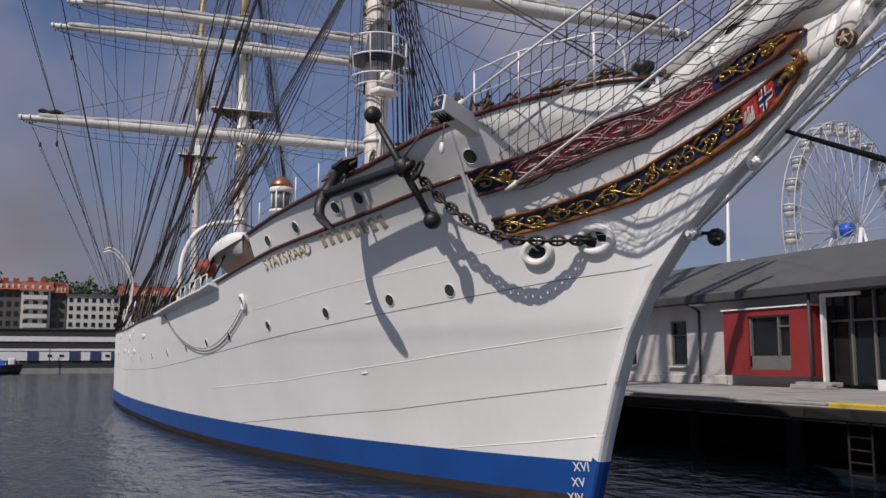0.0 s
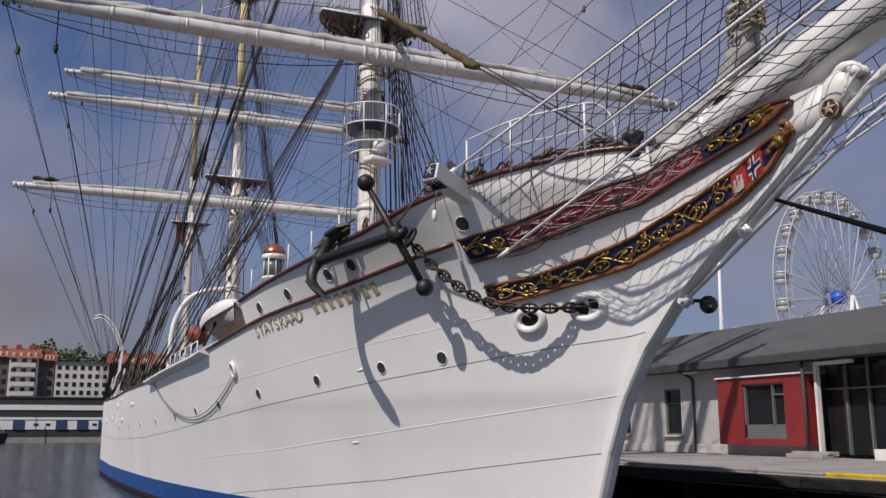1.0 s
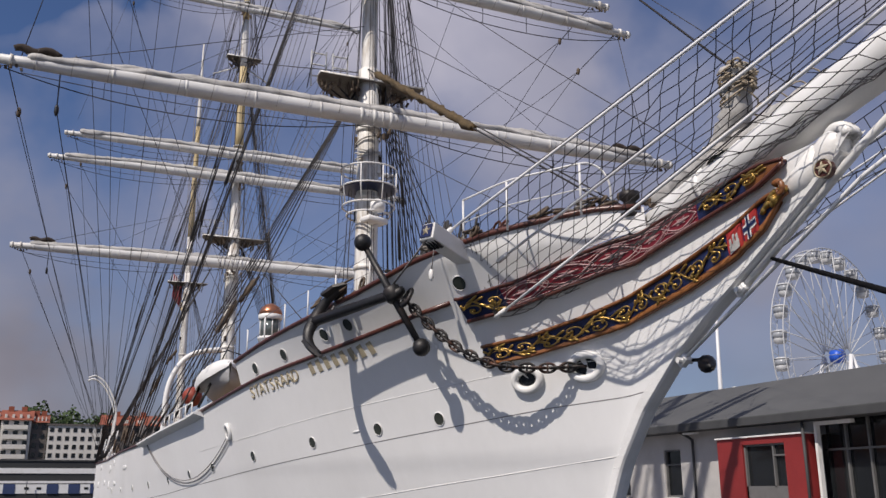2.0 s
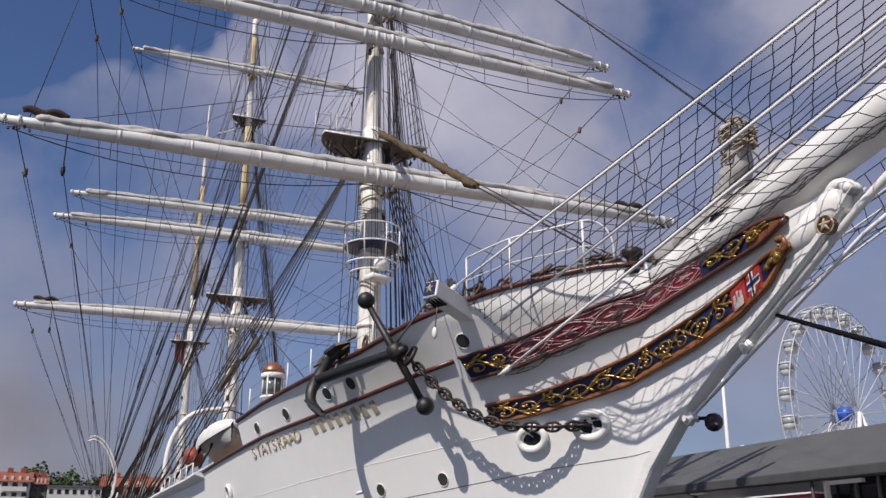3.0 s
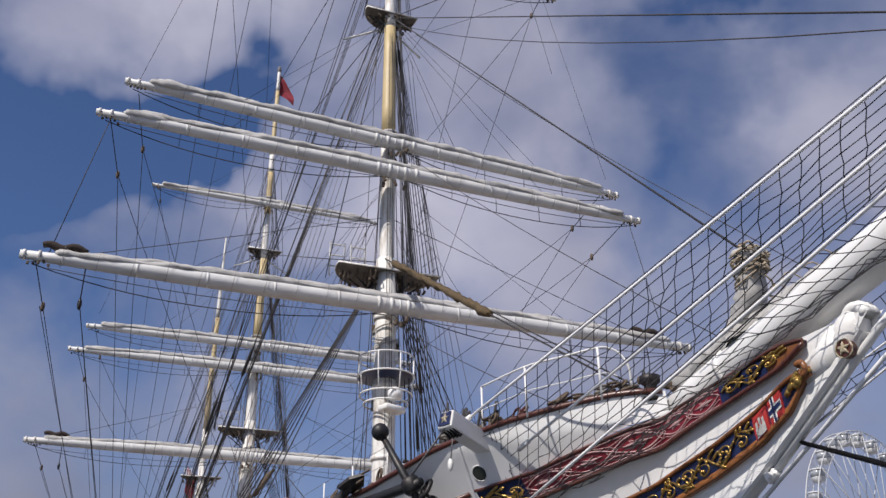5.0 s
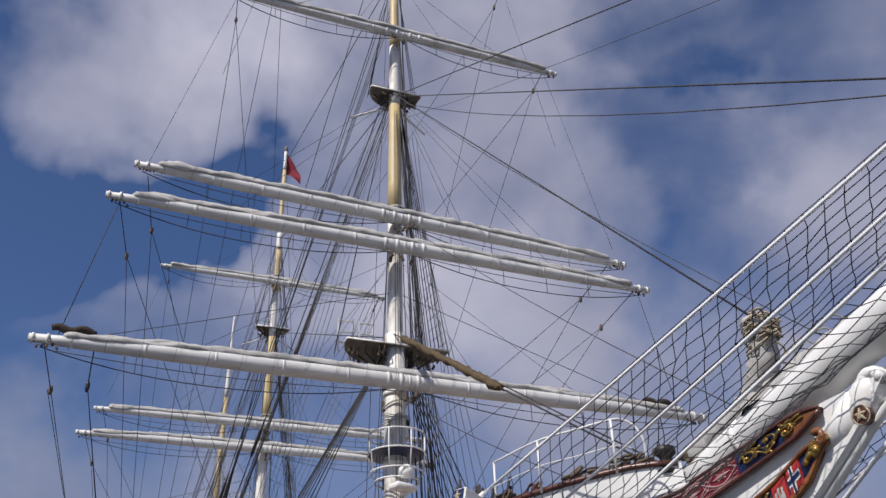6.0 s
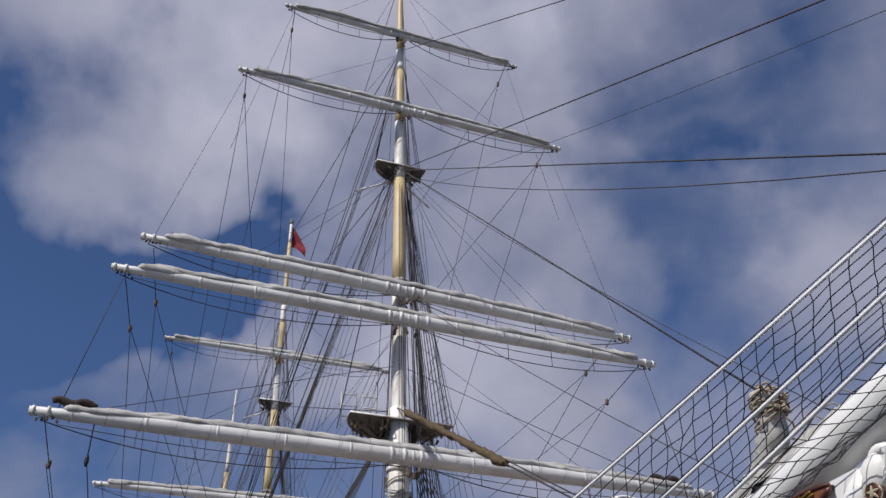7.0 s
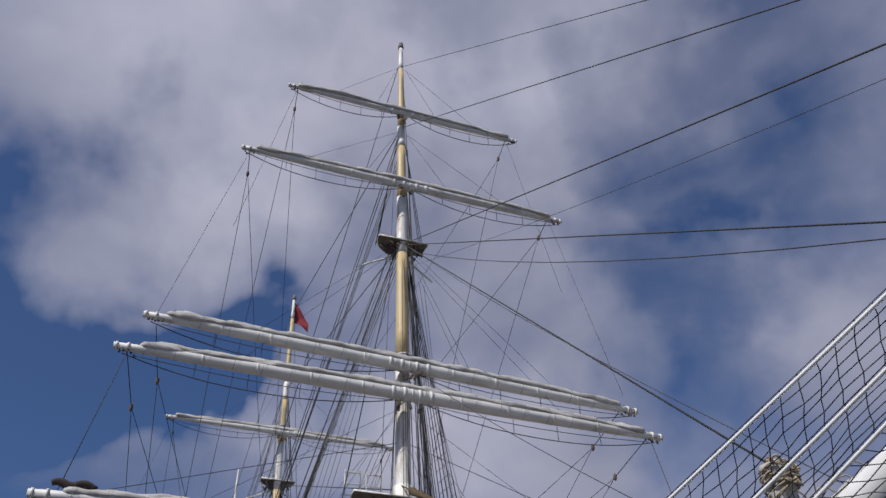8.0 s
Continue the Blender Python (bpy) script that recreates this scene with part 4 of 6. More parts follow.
def yard(mx, z, length, r, sail=1.0, name="yard", seed=0, cover=0.92, slope=0.0, shift=0.0):
    """A tapered steel yard with a furled sail, its gaskets, footrope and jackstay."""
    rnd = random.Random(seed)
    x = mx + (1.1 if z < 18 else 0.85 if z < 21.5 else 0.62)
    h = length / 2
    ys = [-h + length * i / 20 for i in range(21)]
    y_ob = part(name, tube(bmesh.new(), [(x, y, z) for y in ys], [r * (0.5 + 0.5 * math.cos(math.pi / 2 * min(abs(y) / h, 1) ** 1.5) ** 0.9) if abs(y) < h else r * 0.48 for y in ys], 14), YARD_WHITE, ship, "white steel yard", True)
    for k in range(11):
        y = -h * 0.9 + k * h * 0.18
        rr = r * (0.5 + 0.5 * math.cos(math.pi / 2 * min(abs(y) / h, 1) ** 1.5) ** 0.9) + 0.006
        part("yard_band", tube(bmesh.new(), [(x, y - 0.04, z), (x, y + 0.04, z)], rr, 14), YARD_WHITE, y_ob, "", True)
    if sail:
        bm = bmesh.new()
        n = int(length * 8)
        # three rolls of cloth laid side by side, bunched towards the yardarms
        for dx, dz, size, seed2 in ((0.12, 0.0, 0.74, 1.0), (-0.1, 0.02, 0.7, 5.0), (0.02, 0.1, 0.66, 9.0)):
            pts, rs = [], []
            for i in range(n + 1):
                y = -h * cover + 2 * h * cover * i / n
                e = abs(y) / h
                bunch = 1 + 0.5 * math.exp(-((e - 0.85) / 0.06) ** 2)
                rad = sail * size * bunch * (0.165 - 0.045 * e * e) * (1 + 0.3 * noise.noise((y * 0.8, z, seed2)) + 0.26 * noise.noise((y * 2.7, z, seed2 + 3)))
                yr = r * (0.5 + 0.5 * math.cos(math.pi / 2 * min(e, 1) ** 1.5) ** 0.9)
                droop = 0.35 * yr * math.exp(-((e - 0.85) / 0.12) ** 2)
                pts.append((x + dx * sail + 0.07 * noise.noise((y * 0.9, z, seed2 + 7)), y, z + yr * 0.95 - droop + rad * 0.3 + dz * sail + 0.05 * noise.noise((y * 1.2, z, seed2 + 11))))
                rs.append(max(rad, 0.04) * (0.4 if i in (0, n) else 1))
            tube(bm, pts, rs, 14, flat=1.2)
        for v in bm.verts:
            c = v.co.copy()
            fold = noise.noise((c.x * 13, c.y * 0.8 + c.z * 4, z)) + 0.7 * noise.noise((c.x * 24, c.y * 2.0 + c.z * 16, z + 4))
            v.co += Vector((0.4 * fold, 0, fold)) * 0.065
        part("furled_sail", bm, CANVAS, y_ob, "furled grey-white canvas sail", True)
        bm = bmesh.new()
        for k in range(int(length * 0.9)):
            y = -h * 0.9 + k * 1.8 * h / int(length * 0.9)
            c = Vector((x + 0.01, y, z + 0.1))
            loop = [c + Vector(((r + 0.03) * math.cos(a), 0.05 * math.sin(a), (r + 0.1 * sail) * math.sin(a))) for a in [2 * math.pi * i / 12 for i in range(12)]]
            tube(bm, loop, 0.006, 4, True)
        part("gasket", bm, GREYROPE, y_ob, "dark gasket ties")["kind"] = "stuff"
    for s in (-1, 1):
        pts = [Vector((x - 0.1, s * h * (0.04 + 0.93 * i / 16), z - r * 0.8 - 0.75 * (1 - abs(2 * (i / 16) - 1) ** 2.2) * 0.9)) for i in range(17)]
        part("footrope", tube(bmesh.new(), pts, 0.018, 4), ROPE, y_ob, "", True)
        bm = bmesh.new()
        for i in (3, 6, 9, 12):
            tube(bm, [(x - 0.1, pts[i].y, z), pts[i]], 0.013, 4)
        part("stirrup", bm, ROPE, y_ob)["kind"] = "stuff"
        pts = [Vector((x + 0.12, s * h * (0.03 + 0.9 * i / 12), z - r - 0.12 - 0.22 * math.sin(math.pi * i / 12))) for i in range(13)]
        part("bunt_line", tube(bmesh.new(), pts, 0.014, 4), ROPE, y_ob, "", True)
    # sling, parrel bands and blocks where the yard meets the mast
    for y in (-0.75, -0.3, 0.3, 0.75):
        part("parrel_band", tube(bmesh.new(), [(x, y - 0.06, z), (x, y + 0.06, z)], r + 0.025, 14), YARD_WHITE, y_ob, "", True)
    for dz in (0.45, 0.75):
        part("mast_collar", tube(bmesh.new(), [(mx, 0, z + dz), (mx, 0, z + dz + 0.1)], 0.36 if z < 25 else 0.26, 14), CANVAS, y_ob, "", True)
    part("sling", tube(bmesh.new(), [(x, -0.1, z + r), (x - 0.15, 0, z + 0.7), (x, 0.1, z + r)], 0.035, 6), IRON, y_ob, "", True)
    for k in range(4):
        bm = bmesh.new()
        box(bm, (x + rnd.uniform(-0.1, 0.2), rnd.uniform(-0.5, 0.5), z - r - rnd.uniform(0.05, 0.4)), (0.1, 0.12, 0.24), Matrix.Rotation(rnd.uniform(-0.6, 0.6), 3, "X"), 0.03)
        part("sheave_block", bm, CLUTTER, y_ob)
    # iron bands, blocks and lashings at the yardarms
    for s in (-1, 1):
        for f, rr in ((0.955, 0.66), (0.99, 0.56)):
            part("yardarm_band", tube(bmesh.new(), [(x, s * h * f - 0.04, z), (x, s * h * f + 0.04, z)], r * rr + 0.016, 10), MAST_WHITE, y_ob, "", True)
        bm = bmesh.new()
        for k in range(5):
            c = Vector((x + rnd.uniform(-0.1, 0.1), s * h * (0.93 + 0.012 * k), z - r * 0.5 - rnd.uniform(0.0, 0.15)))
            box(bm, c, (0.06, 0.08, 0.12), Matrix.Rotation(rnd.uniform(-0.5, 0.5), 3, "X"), 0.02)
        part("yardarm_block", bm, CLUTTER, y_ob)["kind"] = "stuff"
    y_ob.matrix_world = Matrix.Translation((x, shift, z)) @ Matrix.Rotation(slope, 4, "X") @ Matrix.Translation((-x, 0, -z))
    return y_ob


YARDS_F = [(15.12, 24.16, 0.28, 0.85), (20.72, 21.4, 0.25, 0.9), (22.14, 19.9, 0.24, 0.95), (31.93, 15.28, 0.185, 0.9), (36.87, 11.76, 0.14, 0.85)]
# the topsail yards hang slightly down to port
SLOPES = [(0.0, 0.1), (-0.010, 0.06), (-0.033, 0.03), (-0.010, 0.18), (0.0, 0.08)]
YARDS_M = [(16.08, 24.75, 0.3, 0.7), (21.7, 22.0, 0.26, 0.8), (23.25, 20.5, 0.25, 0.9), (33.5, 15.5, 0.19, 0.8)]
for i, (z, ln, r, s) in enumerate(YARDS_F):
    yard(FORE, z, ln, r, s, seed=i, slope=SLOPES[i][0], shift=SLOPES[i][1])
for i, (z, ln, r, s) in enumerate(YARDS_M):
    yard(MAIN, z, ln, r, s, seed=10 + i)

# hemp mat rolls on the course yards' ends
for mx, z in ((FORE, 15.12), (MAIN, 16.08)):
    for y0 in (-11.4, 9.6):
        bm = bmesh.new()
        tube(bm, [(mx + 1.0, y0 + 1.3 * i / 12, z + 0.45 + 0.06 * math.sin(i * 0.9)) for i in range(13)], [0.08 + 0.07 * math.sin(math.pi * (i + 1) / 14) for i in range(13)], 8)
        part("chafing_mat", bm, DARKMAT, ship, "dark brown frayed chafing mat", True)


# ---- standing rigging ----
def shrouds(mx, zt, zx, ze, chan0, chan1, count, side, k=1.0):
    for i in range(count):
        x = chan0 + (chan1 - chan0) * i / (count - 1)
        low = Vector((x, side * (half_breadth(x, 4.8) + 0.12), trim_z(x) + 0.15))
        rope("shroud", (mx - 0.1, side * 0.3, zt + 0.1), low, 0.021, ship)
        part("rigging_screw", tube(bmesh.new(), [low, low.lerp(Vector((mx, 0, zt)), 0.07)], 0.045, 6), IRON, ship, "", True)
    if zx < 90:
        for i in range(5):
            rope("topmast_shroud", (mx - 0.05, side * 0.22, zx - 0.3), (mx - 0.15 - 0.28 * i, side * (2.15 - 0.05 * i), zt + 0.15), 0.017, ship)
        for i in range(3):
            rope("topgallant_shroud", (mx, side * 0.15, zx + 7.0), (mx - 0.2 - 0.2 * i, side * 1.05, zx + 0.1), 0.014, ship)
        for i, (zz, dx) in enumerate(((zx, -1.0), (zx, -1.9), (zx + 1, -2.7), (zx + 6.5, -3.6), (zx + 7, -4.5), (ze - 2, -5.4))):
            x = chan1 + dx
            low = Vector((x, side * (half_breadth(x, 4.8) + 0.1), trim_z(x) + 0.1))
            top = Vector((mx - 0.1, side * 0.12, zz))
            rope("backstay", top, low, 0.024 if i < 3 else 0.019, ship)
            if i in (0, 2, 4):
                f0 = 0.42 + 0.13 * i / 2
                part("chafe_sleeve", tube(bmesh.new(), [top.lerp(low, f0), top.lerp(low, f0 + 0.02), top.lerp(low, f0 + 0.05), top.lerp(low, f0 + 0.055)], [0.03, 0.065, 0.07, 0.03], 8), IRON, ship, "dark chafing sleeve on a backstay", True)
    # ratlines
    bm = bmesh.new()
    def at_row(i, z):
        x = chan0 + (chan1 - chan0) * i / (count - 1)
        low = Vector((x, side * (half_breadth(x, 4.8) + 0.12), trim_z(x) + 0.15))
        top = Vector((mx - 0.1, side * 0.3, zt + 0.1))
        return low.lerp(top, (z - low.z) / (top.z - low.z))
    for z in (8.0, 9.0):
        tube(bm, [at_row(i, z) for i in range(0, count - 1)], 0.012, 4)
    if zx < 90:
        z = zt + 0.7
        while z < zx - 1:
            row = [Vector((mx - 0.05, side * 0.22, zx - 0.3)).lerp(Vector((mx - 0.15 - 0.28 * i, side * (2.15 - 0.05 * i), zt + 0.15)), (zx - 0.3 - z) / (zx - 0.45 - zt)) for i in range(5)]
            tube(bm, row, 0.009, 4)
            z += 0.42
    ob = part("ratlines", bm, ROPE, ship, "thin rope ratlines across the shrouds")
    ob["kind"] = "stuff"


for side in (-1, 1):
    shrouds(FORE, 16.8, 28.9, 43.3, 0.7, -8.2, 7, side)
    shrouds(MAIN, 17.9, 30.2, 45.8, -26.0, -33.5, 7, side)
    shrouds(MIZ, 19.6, 99, 41.2, -48.0, -51.5, 5, side)

# stays to the bow
STAYS = [((0.00, 0.00, 28.85), (29.60, 0.00, 9.37), 0.019, 0.0), ((0.00, 0.00, 27.47), (29.60, 0.00, 9.17), 0.007, 0.3), ((0.00, 0.00, 28.85), (24.80, 0.00, 8.78), 0.017, 0.0), ((0, 0, 28.6), (24.9, 0, 8.75), 0.012, 0.75), ((0.00, 0.00, 41.30), (29.30, 0.00, 9.53), 0.012, 0.0),
         ((0.00, 0.00, 36.50), (29.30, 0.00, 9.55), 0.016, 0.0), ((0.00, 0.00, 28.96), (18.30, 0.00, 9.17), 0.02, 0.0), ((0.1, 0.1, 28.9), (19.6, 0.1, 8.2), 0.008, 0.4), ((0, 0.1, 22.6), (17.4, 0.1, 8.0), 0.01, 0.3),
         ((0.3, -0.15, 17.32), (16.0, -0.15, 7.22), 0.022, 0.0), ((0.3, 0.15, 17.32), (16.0, 0.15, 7.22), 0.018, 0.0), ((0.2, 0, 15.0), (14.0, 0.2, 7.4), 0.011, 0.2)]
for a, b, r, s in STAYS:
    rope("stay", a, b, r, ship, sag=s)
a, b = Vector((0.3, -0.15, 17.32)), Vector((16.0, -0.15, 7.22))
bm = bmesh.new()
pts = [a.lerp(b, 0.062 + 0.496 * i / 30) for i in range(31)]
tube(bm, pts, [0.105 + 0.02 * math.sin(i * 2.1) + (0.015 if i % 3 else -0.02) for i in range(31)], 9)
rnd = random.Random(11)
for v in bm.verts:
    v.co += Vector([rnd.uniform(-0.045, 0.045) for _ in range(3)])
part("stay_matting", bm, HEMP, ship, "shaggy tan hemp matting wrapped on the forestay", True)

# stays between the masts, lifts, braces, halyards
for a, b in (((MAIN, 0, 18.0), (-1.5, 0, 6.6)), ((MAIN, 0, 30.0), (-0.4, 0, 17.5)), ((MAIN, 0, 37.2), (-0.3, 0, 29.0)), ((MAIN, 0, 44.0), (-0.2, 0, 36.5)), ((MIZ, 0, 19.8), (MAIN, 0, 6)), ((MIZ, 0, 30.5), (MAIN, 0, 18.4)), ((MIZ, 0, 38), (MAIN, 0, 30.2))):
    rope("stay", a, b, 0.022, ship)
for mx, yards, heads in ((FORE, YARDS_F, (17.6, 28.8, 29.0, 36.5, 41)), (MAIN, YARDS_M, (18.6, 30.0, 30.4, 38, 44))):
    for (z, ln, r, s), hd in zip(yards, heads):
        for side in (-1, 1):
            tip = Vector((mx + 0.6, side * ln * 0.485, z))
            if z < 20:
                rope("lift", (mx + 0.1, side * 0.2, hd + 1.5), tip, 0.013, ship)
            # brace pendant with a block, its two parts leading aft to the rail and to the next mast
            arm = Vector((mx + (1.1 if z < 18 else 0.85 if z < 21.5 else 0.62), side * (ln * 0.5 - 0.55), z - 0.1))
            aft = Vector((mx - 24.0, side * 5.6, 6.0)) if mx != FORE else Vector((-36.0, side * 6.40, 5.49)) if z < 20 else Vector((-33.0, side * 5.88, 5.51))
            inboard = Vector((mx - 25.8, side * 0.4, z - 7.0))
            pull = (aft - arm).normalized() + (inboard - arm).normalized() * (0.0 if z < 20 else 0.7)
            blk = arm + pull.normalized() * (2.4 if z < 24 else 1.0)
            rope("brace_pendant", arm, blk, 0.017, ship)
            bm = bmesh.new()
            bmesh.ops.create_uvsphere(bm, u_segments=8, v_segments=6, radius=1, matrix=Matrix.Translation(blk) @ Matrix.Diagonal((0.09, 0.07, 0.17, 1)))
            part("block", bm, CLUTTER, ship, "brown wooden brace block", True)
            rope("brace_fall", blk, aft, 0.013, ship, sag=0.15)
            if z < 20:
                rope("brace", blk + Vector((0, 0.1 * side, 0)), aft + Vector((2.4, side * -0.2, 0)), 0.012, ship, sag=0.2)
                inner = Vector((mx + 1.1, side * (ln * 0.5 - 2.0), z - 0.15))
                mid = inner + Vector((-0.3, 0, -1.1))
                rope("tack_pendant", inner, mid, 0.02, ship)
                bm = bmesh.new()
                bmesh.ops.create_uvsphere(bm, u_segments=8, v_segments=6, radius=1, matrix=Matrix.Translation(mid) @ Matrix.Diagonal((0.09, 0.07, 0.2, 1)))
                part("block", bm, IRON, ship, "dark iron-bound block", True)
                for q in (0, 1):
                    rope("tack_line", mid, aft + Vector((4.0 + 1.6 * q, side * -0.5, -0.4)), 0.014, ship, sag=0.1)
            else:
                rope("brace", blk, inboard, 0.013, ship, sag=0.25)
            # sheet from this yardarm to the arm of the yard below
            if z > 19 and abs(z - 22.5) > 1.0:
                below = {20.72: 11.2, 21.7: 11.5}.get(z, 0)
                if below:
                    rope("sheet", arm, (mx + 0.9, side * below, z - 5.35), 0.015, ship)
            if z > 30:
                rope("clew_line", arm, (mx + 0.6, side * ln * 0.62, z - 9.4), 0.008, ship)
for mx, zt, n in ((FORE, 17, 9), (MAIN, 18, 9)):
    for i in range(n):
        for side in (-1, 1):
            top = (mx - 0.2, side * (0.25 + 0.1 * i), zt + (2 if i % 2 else 10))
            rope("halyard", top, (mx - 1.0 - 0.62 * i, side * 5.1, 5.9), 0.011, ship, GREYROPE)
# radar cage half-way up the lower foremast
for z, rr in ((13.5, 0.98), (12.85, 0.98), (12.2, 0.9), (11.9, 0.75)):
    part("cage_ring", tube(bmesh.new(), [(0.15 + rr * math.cos(a), rr * math.sin(a), z) for a in [2 * math.pi * i / 28 for i in range(28)]], 0.03, 6, True), WHITE, ship, "white tubular ring of the mast cage", True)
for i in range(8):
    a = 2 * math.pi * i / 8 + 0.2
    part("cage_post", tube(bmesh.new(), [(0.15 + 0.98 * math.cos(a), 0.98 * math.sin(a), 13.5), (0.15 + 0.98 * math.cos(a), 0.98 * math.sin(a), 12.85), (0.15 + 0.9 * math.cos(a), 0.9 * math.sin(a), 12.2)], 0.025, 6), WHITE, ship, "", True)
bm = bmesh.new()
lathe(bm, [(0.5, 12.1), (0.95, 12.12), (0.95, 12.16), (0.5, 12.18)], 24, Matrix.Translation((0.15, 0, 0.68)))
part("cage_floor", bm, NAVY, ship)
bm = bmesh.new()
lathe(bm, [(0.18, 0), (0.26, 0.1), (0.26, 0.3), (0.12, 0.42)], 16, Matrix.Translation((0.8, 0.12, 11.89)))
box(bm, (0.75, 0.02, 11.57), (0.5, 0.85, 0.2), Matrix.Rotation(0.35, 3, 'Z'), 0.04)
tube(bm, [(0.2, 0.0, 10.89), (0.7, 0.12, 11.49)], 0.07, 8)
part("radar", bm, WHITE, ship, "white radar scanner on a bracket", True)

# red pennant at the main truck
bm = bmesh.new()
rows = []
for i in range(13):
    k = i / 12
    rows.append([(MAIN - 0.1 + 0.2 * k + 0.1 * math.sin(5 * k + j), 0.06 + 1.15 * k, 45.1 - 1.9 * k - j * 0.36 * (1 - k * 0.55)) for j in range(6)])
sheet(bm, rows)
sheet(bm, [[(x - 0.012, y, z) for x, y, z in r][::-1] for r in rows])
part("pennant", bm, BUNTING, ship, "red house flag hanging from the main truck", True)

# lines that run down beside the masts, and gear wrapped round them
rnd = random.Random(31)
for mx, zd, zt, zx, ze, k in MASTS:
    hi = zx + 6 if zx < 90 else ze - 3
    for i in range(14):
        a = rnd.uniform(0, 2 * math.pi)
        rr = rnd.uniform(0.42, 0.75)
        z1 = rnd.choice((zt + 5, zt + 11, hi)) if k == 1 else rnd.choice((zt + 3, zt + 9, hi))
        rope("mast_line", (mx + 0.3 * math.cos(a), 0.3 * math.sin(a), z1), (mx + rr * 1.6 * math.cos(a), rr * 1.6 * math.sin(a), zd + 1.5), rnd.choice((0.011, 0.014, 0.018)), ship, rnd.choice((ROPE, GREYROPE)))
    bm = bmesh.new()
    for i in range(11):
        z = zt - 2.9 + rnd.uniform(0, 1.9)
        pts = [(mx + 0.45 * k * math.cos(b), 0.45 * k * math.sin(b), z + 0.16 * math.sin(b + 2.3 * i)) for b in [2 * math.pi * q / 14 for q in range(14)]]
        tube(bm, pts, rnd.uniform(0.012, 0.035), 5, True)
    part("rope_wrapping", bm, CANVAS, ship, "beige rope wrapped round the mast", True)["kind"] = "stuff"
    for i in range(7):
        a, z = rnd.uniform(0, 6.28), rnd.uniform(zd + 3, zt - 1)
        bm = bmesh.new()
        box(bm, (mx + 0.42 * k * math.cos(a), 0.42 * k * math.sin(a), z), (0.14, 0.14, rnd.uniform(0.2, 0.5)), Matrix.Rotation(a, 3, "Z"), 0.02)
        part("mast_cleat", bm, rnd.choice((MAST_WHITE, CLUTTER, IRON)), ship)
# buntlines from the yards up to the mast, gear hanging in the rigging
for mx, yards, heads in ((FORE, YARDS_F, (20.5, 28.5, 28.7, 36.0, 41)), (MAIN, YARDS_M, (21.2, 29.8, 30.0, 38.0))):
    for (z, ln, r, s), hd in zip(yards, heads):
        for side in (-1, 1):
            for f in (0.25, 0.6):
                rope("buntline", (mx + 0.8, side * ln * 0.5 * f, z + r), (mx + 0.1, side * 0.2, hd), 0.008, ship)
for x, y, z0, z1 in ((-3.5, -4.3, 8.2, 9.3), (-2.8, -3.7, 9.2, 10.1), (-30.0, -3.9, 8.5, 10.0), (-29.4, -3.2, 10.4, 11.3)):
    bm = bmesh.new()
    tube(bm, [(x + 0.25 * (i / 8), y + 0.6 * (i / 8), z0 + (z1 - z0) * i / 8) for i in range(9)], [0.04 + 0.06 * math.sin(math.pi * (i + 0.6) / 9.2) for i in range(9)], 7)
    for v in bm.verts:
        v.co += Vector([rnd.uniform(-0.04, 0.04) for _ in range(3)])
    part("chafing_gear", bm, CLUTTER, ship, "dark brown chafing gear on the shrouds", True)
# extra running backstays that spread on the starboard quarter
for mx, zx, x0 in ((FORE, 28.9, -8.6), (MAIN, 30.2, -35.0)):
    for i in range(7):
        for side in (-1, 1):
            x = x0 - 0.9 * i
            rope("running_backstay", (mx - 0.1, side * 0.15, zx + (0 if i < 4 else 7) - 0.4 * i), (x, side * (half_breadth(x, 4.8) + 0.05), trim_z(x) + 0.2), 0.016, ship)
# ensign at the mizzen
bm = bmesh.new()
rows = [[(MIZ - 1.3 + 0.12 * math.sin(6 * k + j), -1.0 + 0.75 * k, 20.7 - 0.9 * k - 0.42 * j) for j in range(6)] for k in [i / 12 for i in range(13)]]
sheet(bm, rows)
sheet(bm, [[(x - 0.012, y, z) for x, y, z in r][::-1] for r in rows])
part("ensign", bm, BUNTING, ship, "red ensign hanging in folds", True)
part("gaff", tube(bmesh.new(), [(MIZ, 0, 16.5), (MIZ - 6, 0, 20.0)], [0.14, 0.08], 8), BUFF, ship, "", True)


# ---- forecastle fittings ----
# cathead: a square beam standing out over the side, with a star on its end
ca, cb = Vector((13.42, -2.3, 6.98)), Vector((13.97, -3.42, 7.29))
d = (cb - ca).normalized()
sx = d.cross(Vector((0, 0, 1))).normalized()
rot = Matrix((sx, d, sx.cross(d))).transposed()
bm = bmesh.new()
box(bm, (ca + cb) / 2, (0.32, (cb - ca).length, 0.32), rot, 0.015)
cathead = part("cathead", bm, WHITE, ship, "white square cathead beam over the side")
bm = bmesh.new()
box(bm, cb + d * 0.012, (0.25, 0.025, 0.25), rot)
part("end_plate", bm, NAVY, cathead, "dark blue end plate")
bm = bmesh.new()
for k in range(5):
    a = math.pi / 2 + 2 * math.pi * k / 5
    tube(bm, [cb + d * 0.03, cb + d * 0.03 + rot @ Vector((0.1 * math.cos(a), 0, 0.1 * math.sin(a)))], [0.032, 0.004], 5)
part("star", bm, LETTER_GOLD, cathead, "pale star")
bm = bmesh.new()
for i in range(4):
    tube(bm, [cb + rot @ Vector((-0.12 + 0.08 * i, -0.35, -0.14)), cb + rot @ Vector((-0.12 + 0.08 * i, -0.32, -0.2)), cb + rot @ Vector((-0.12 + 0.08 * i, -0.1, -0.14))], 0.025, 5)
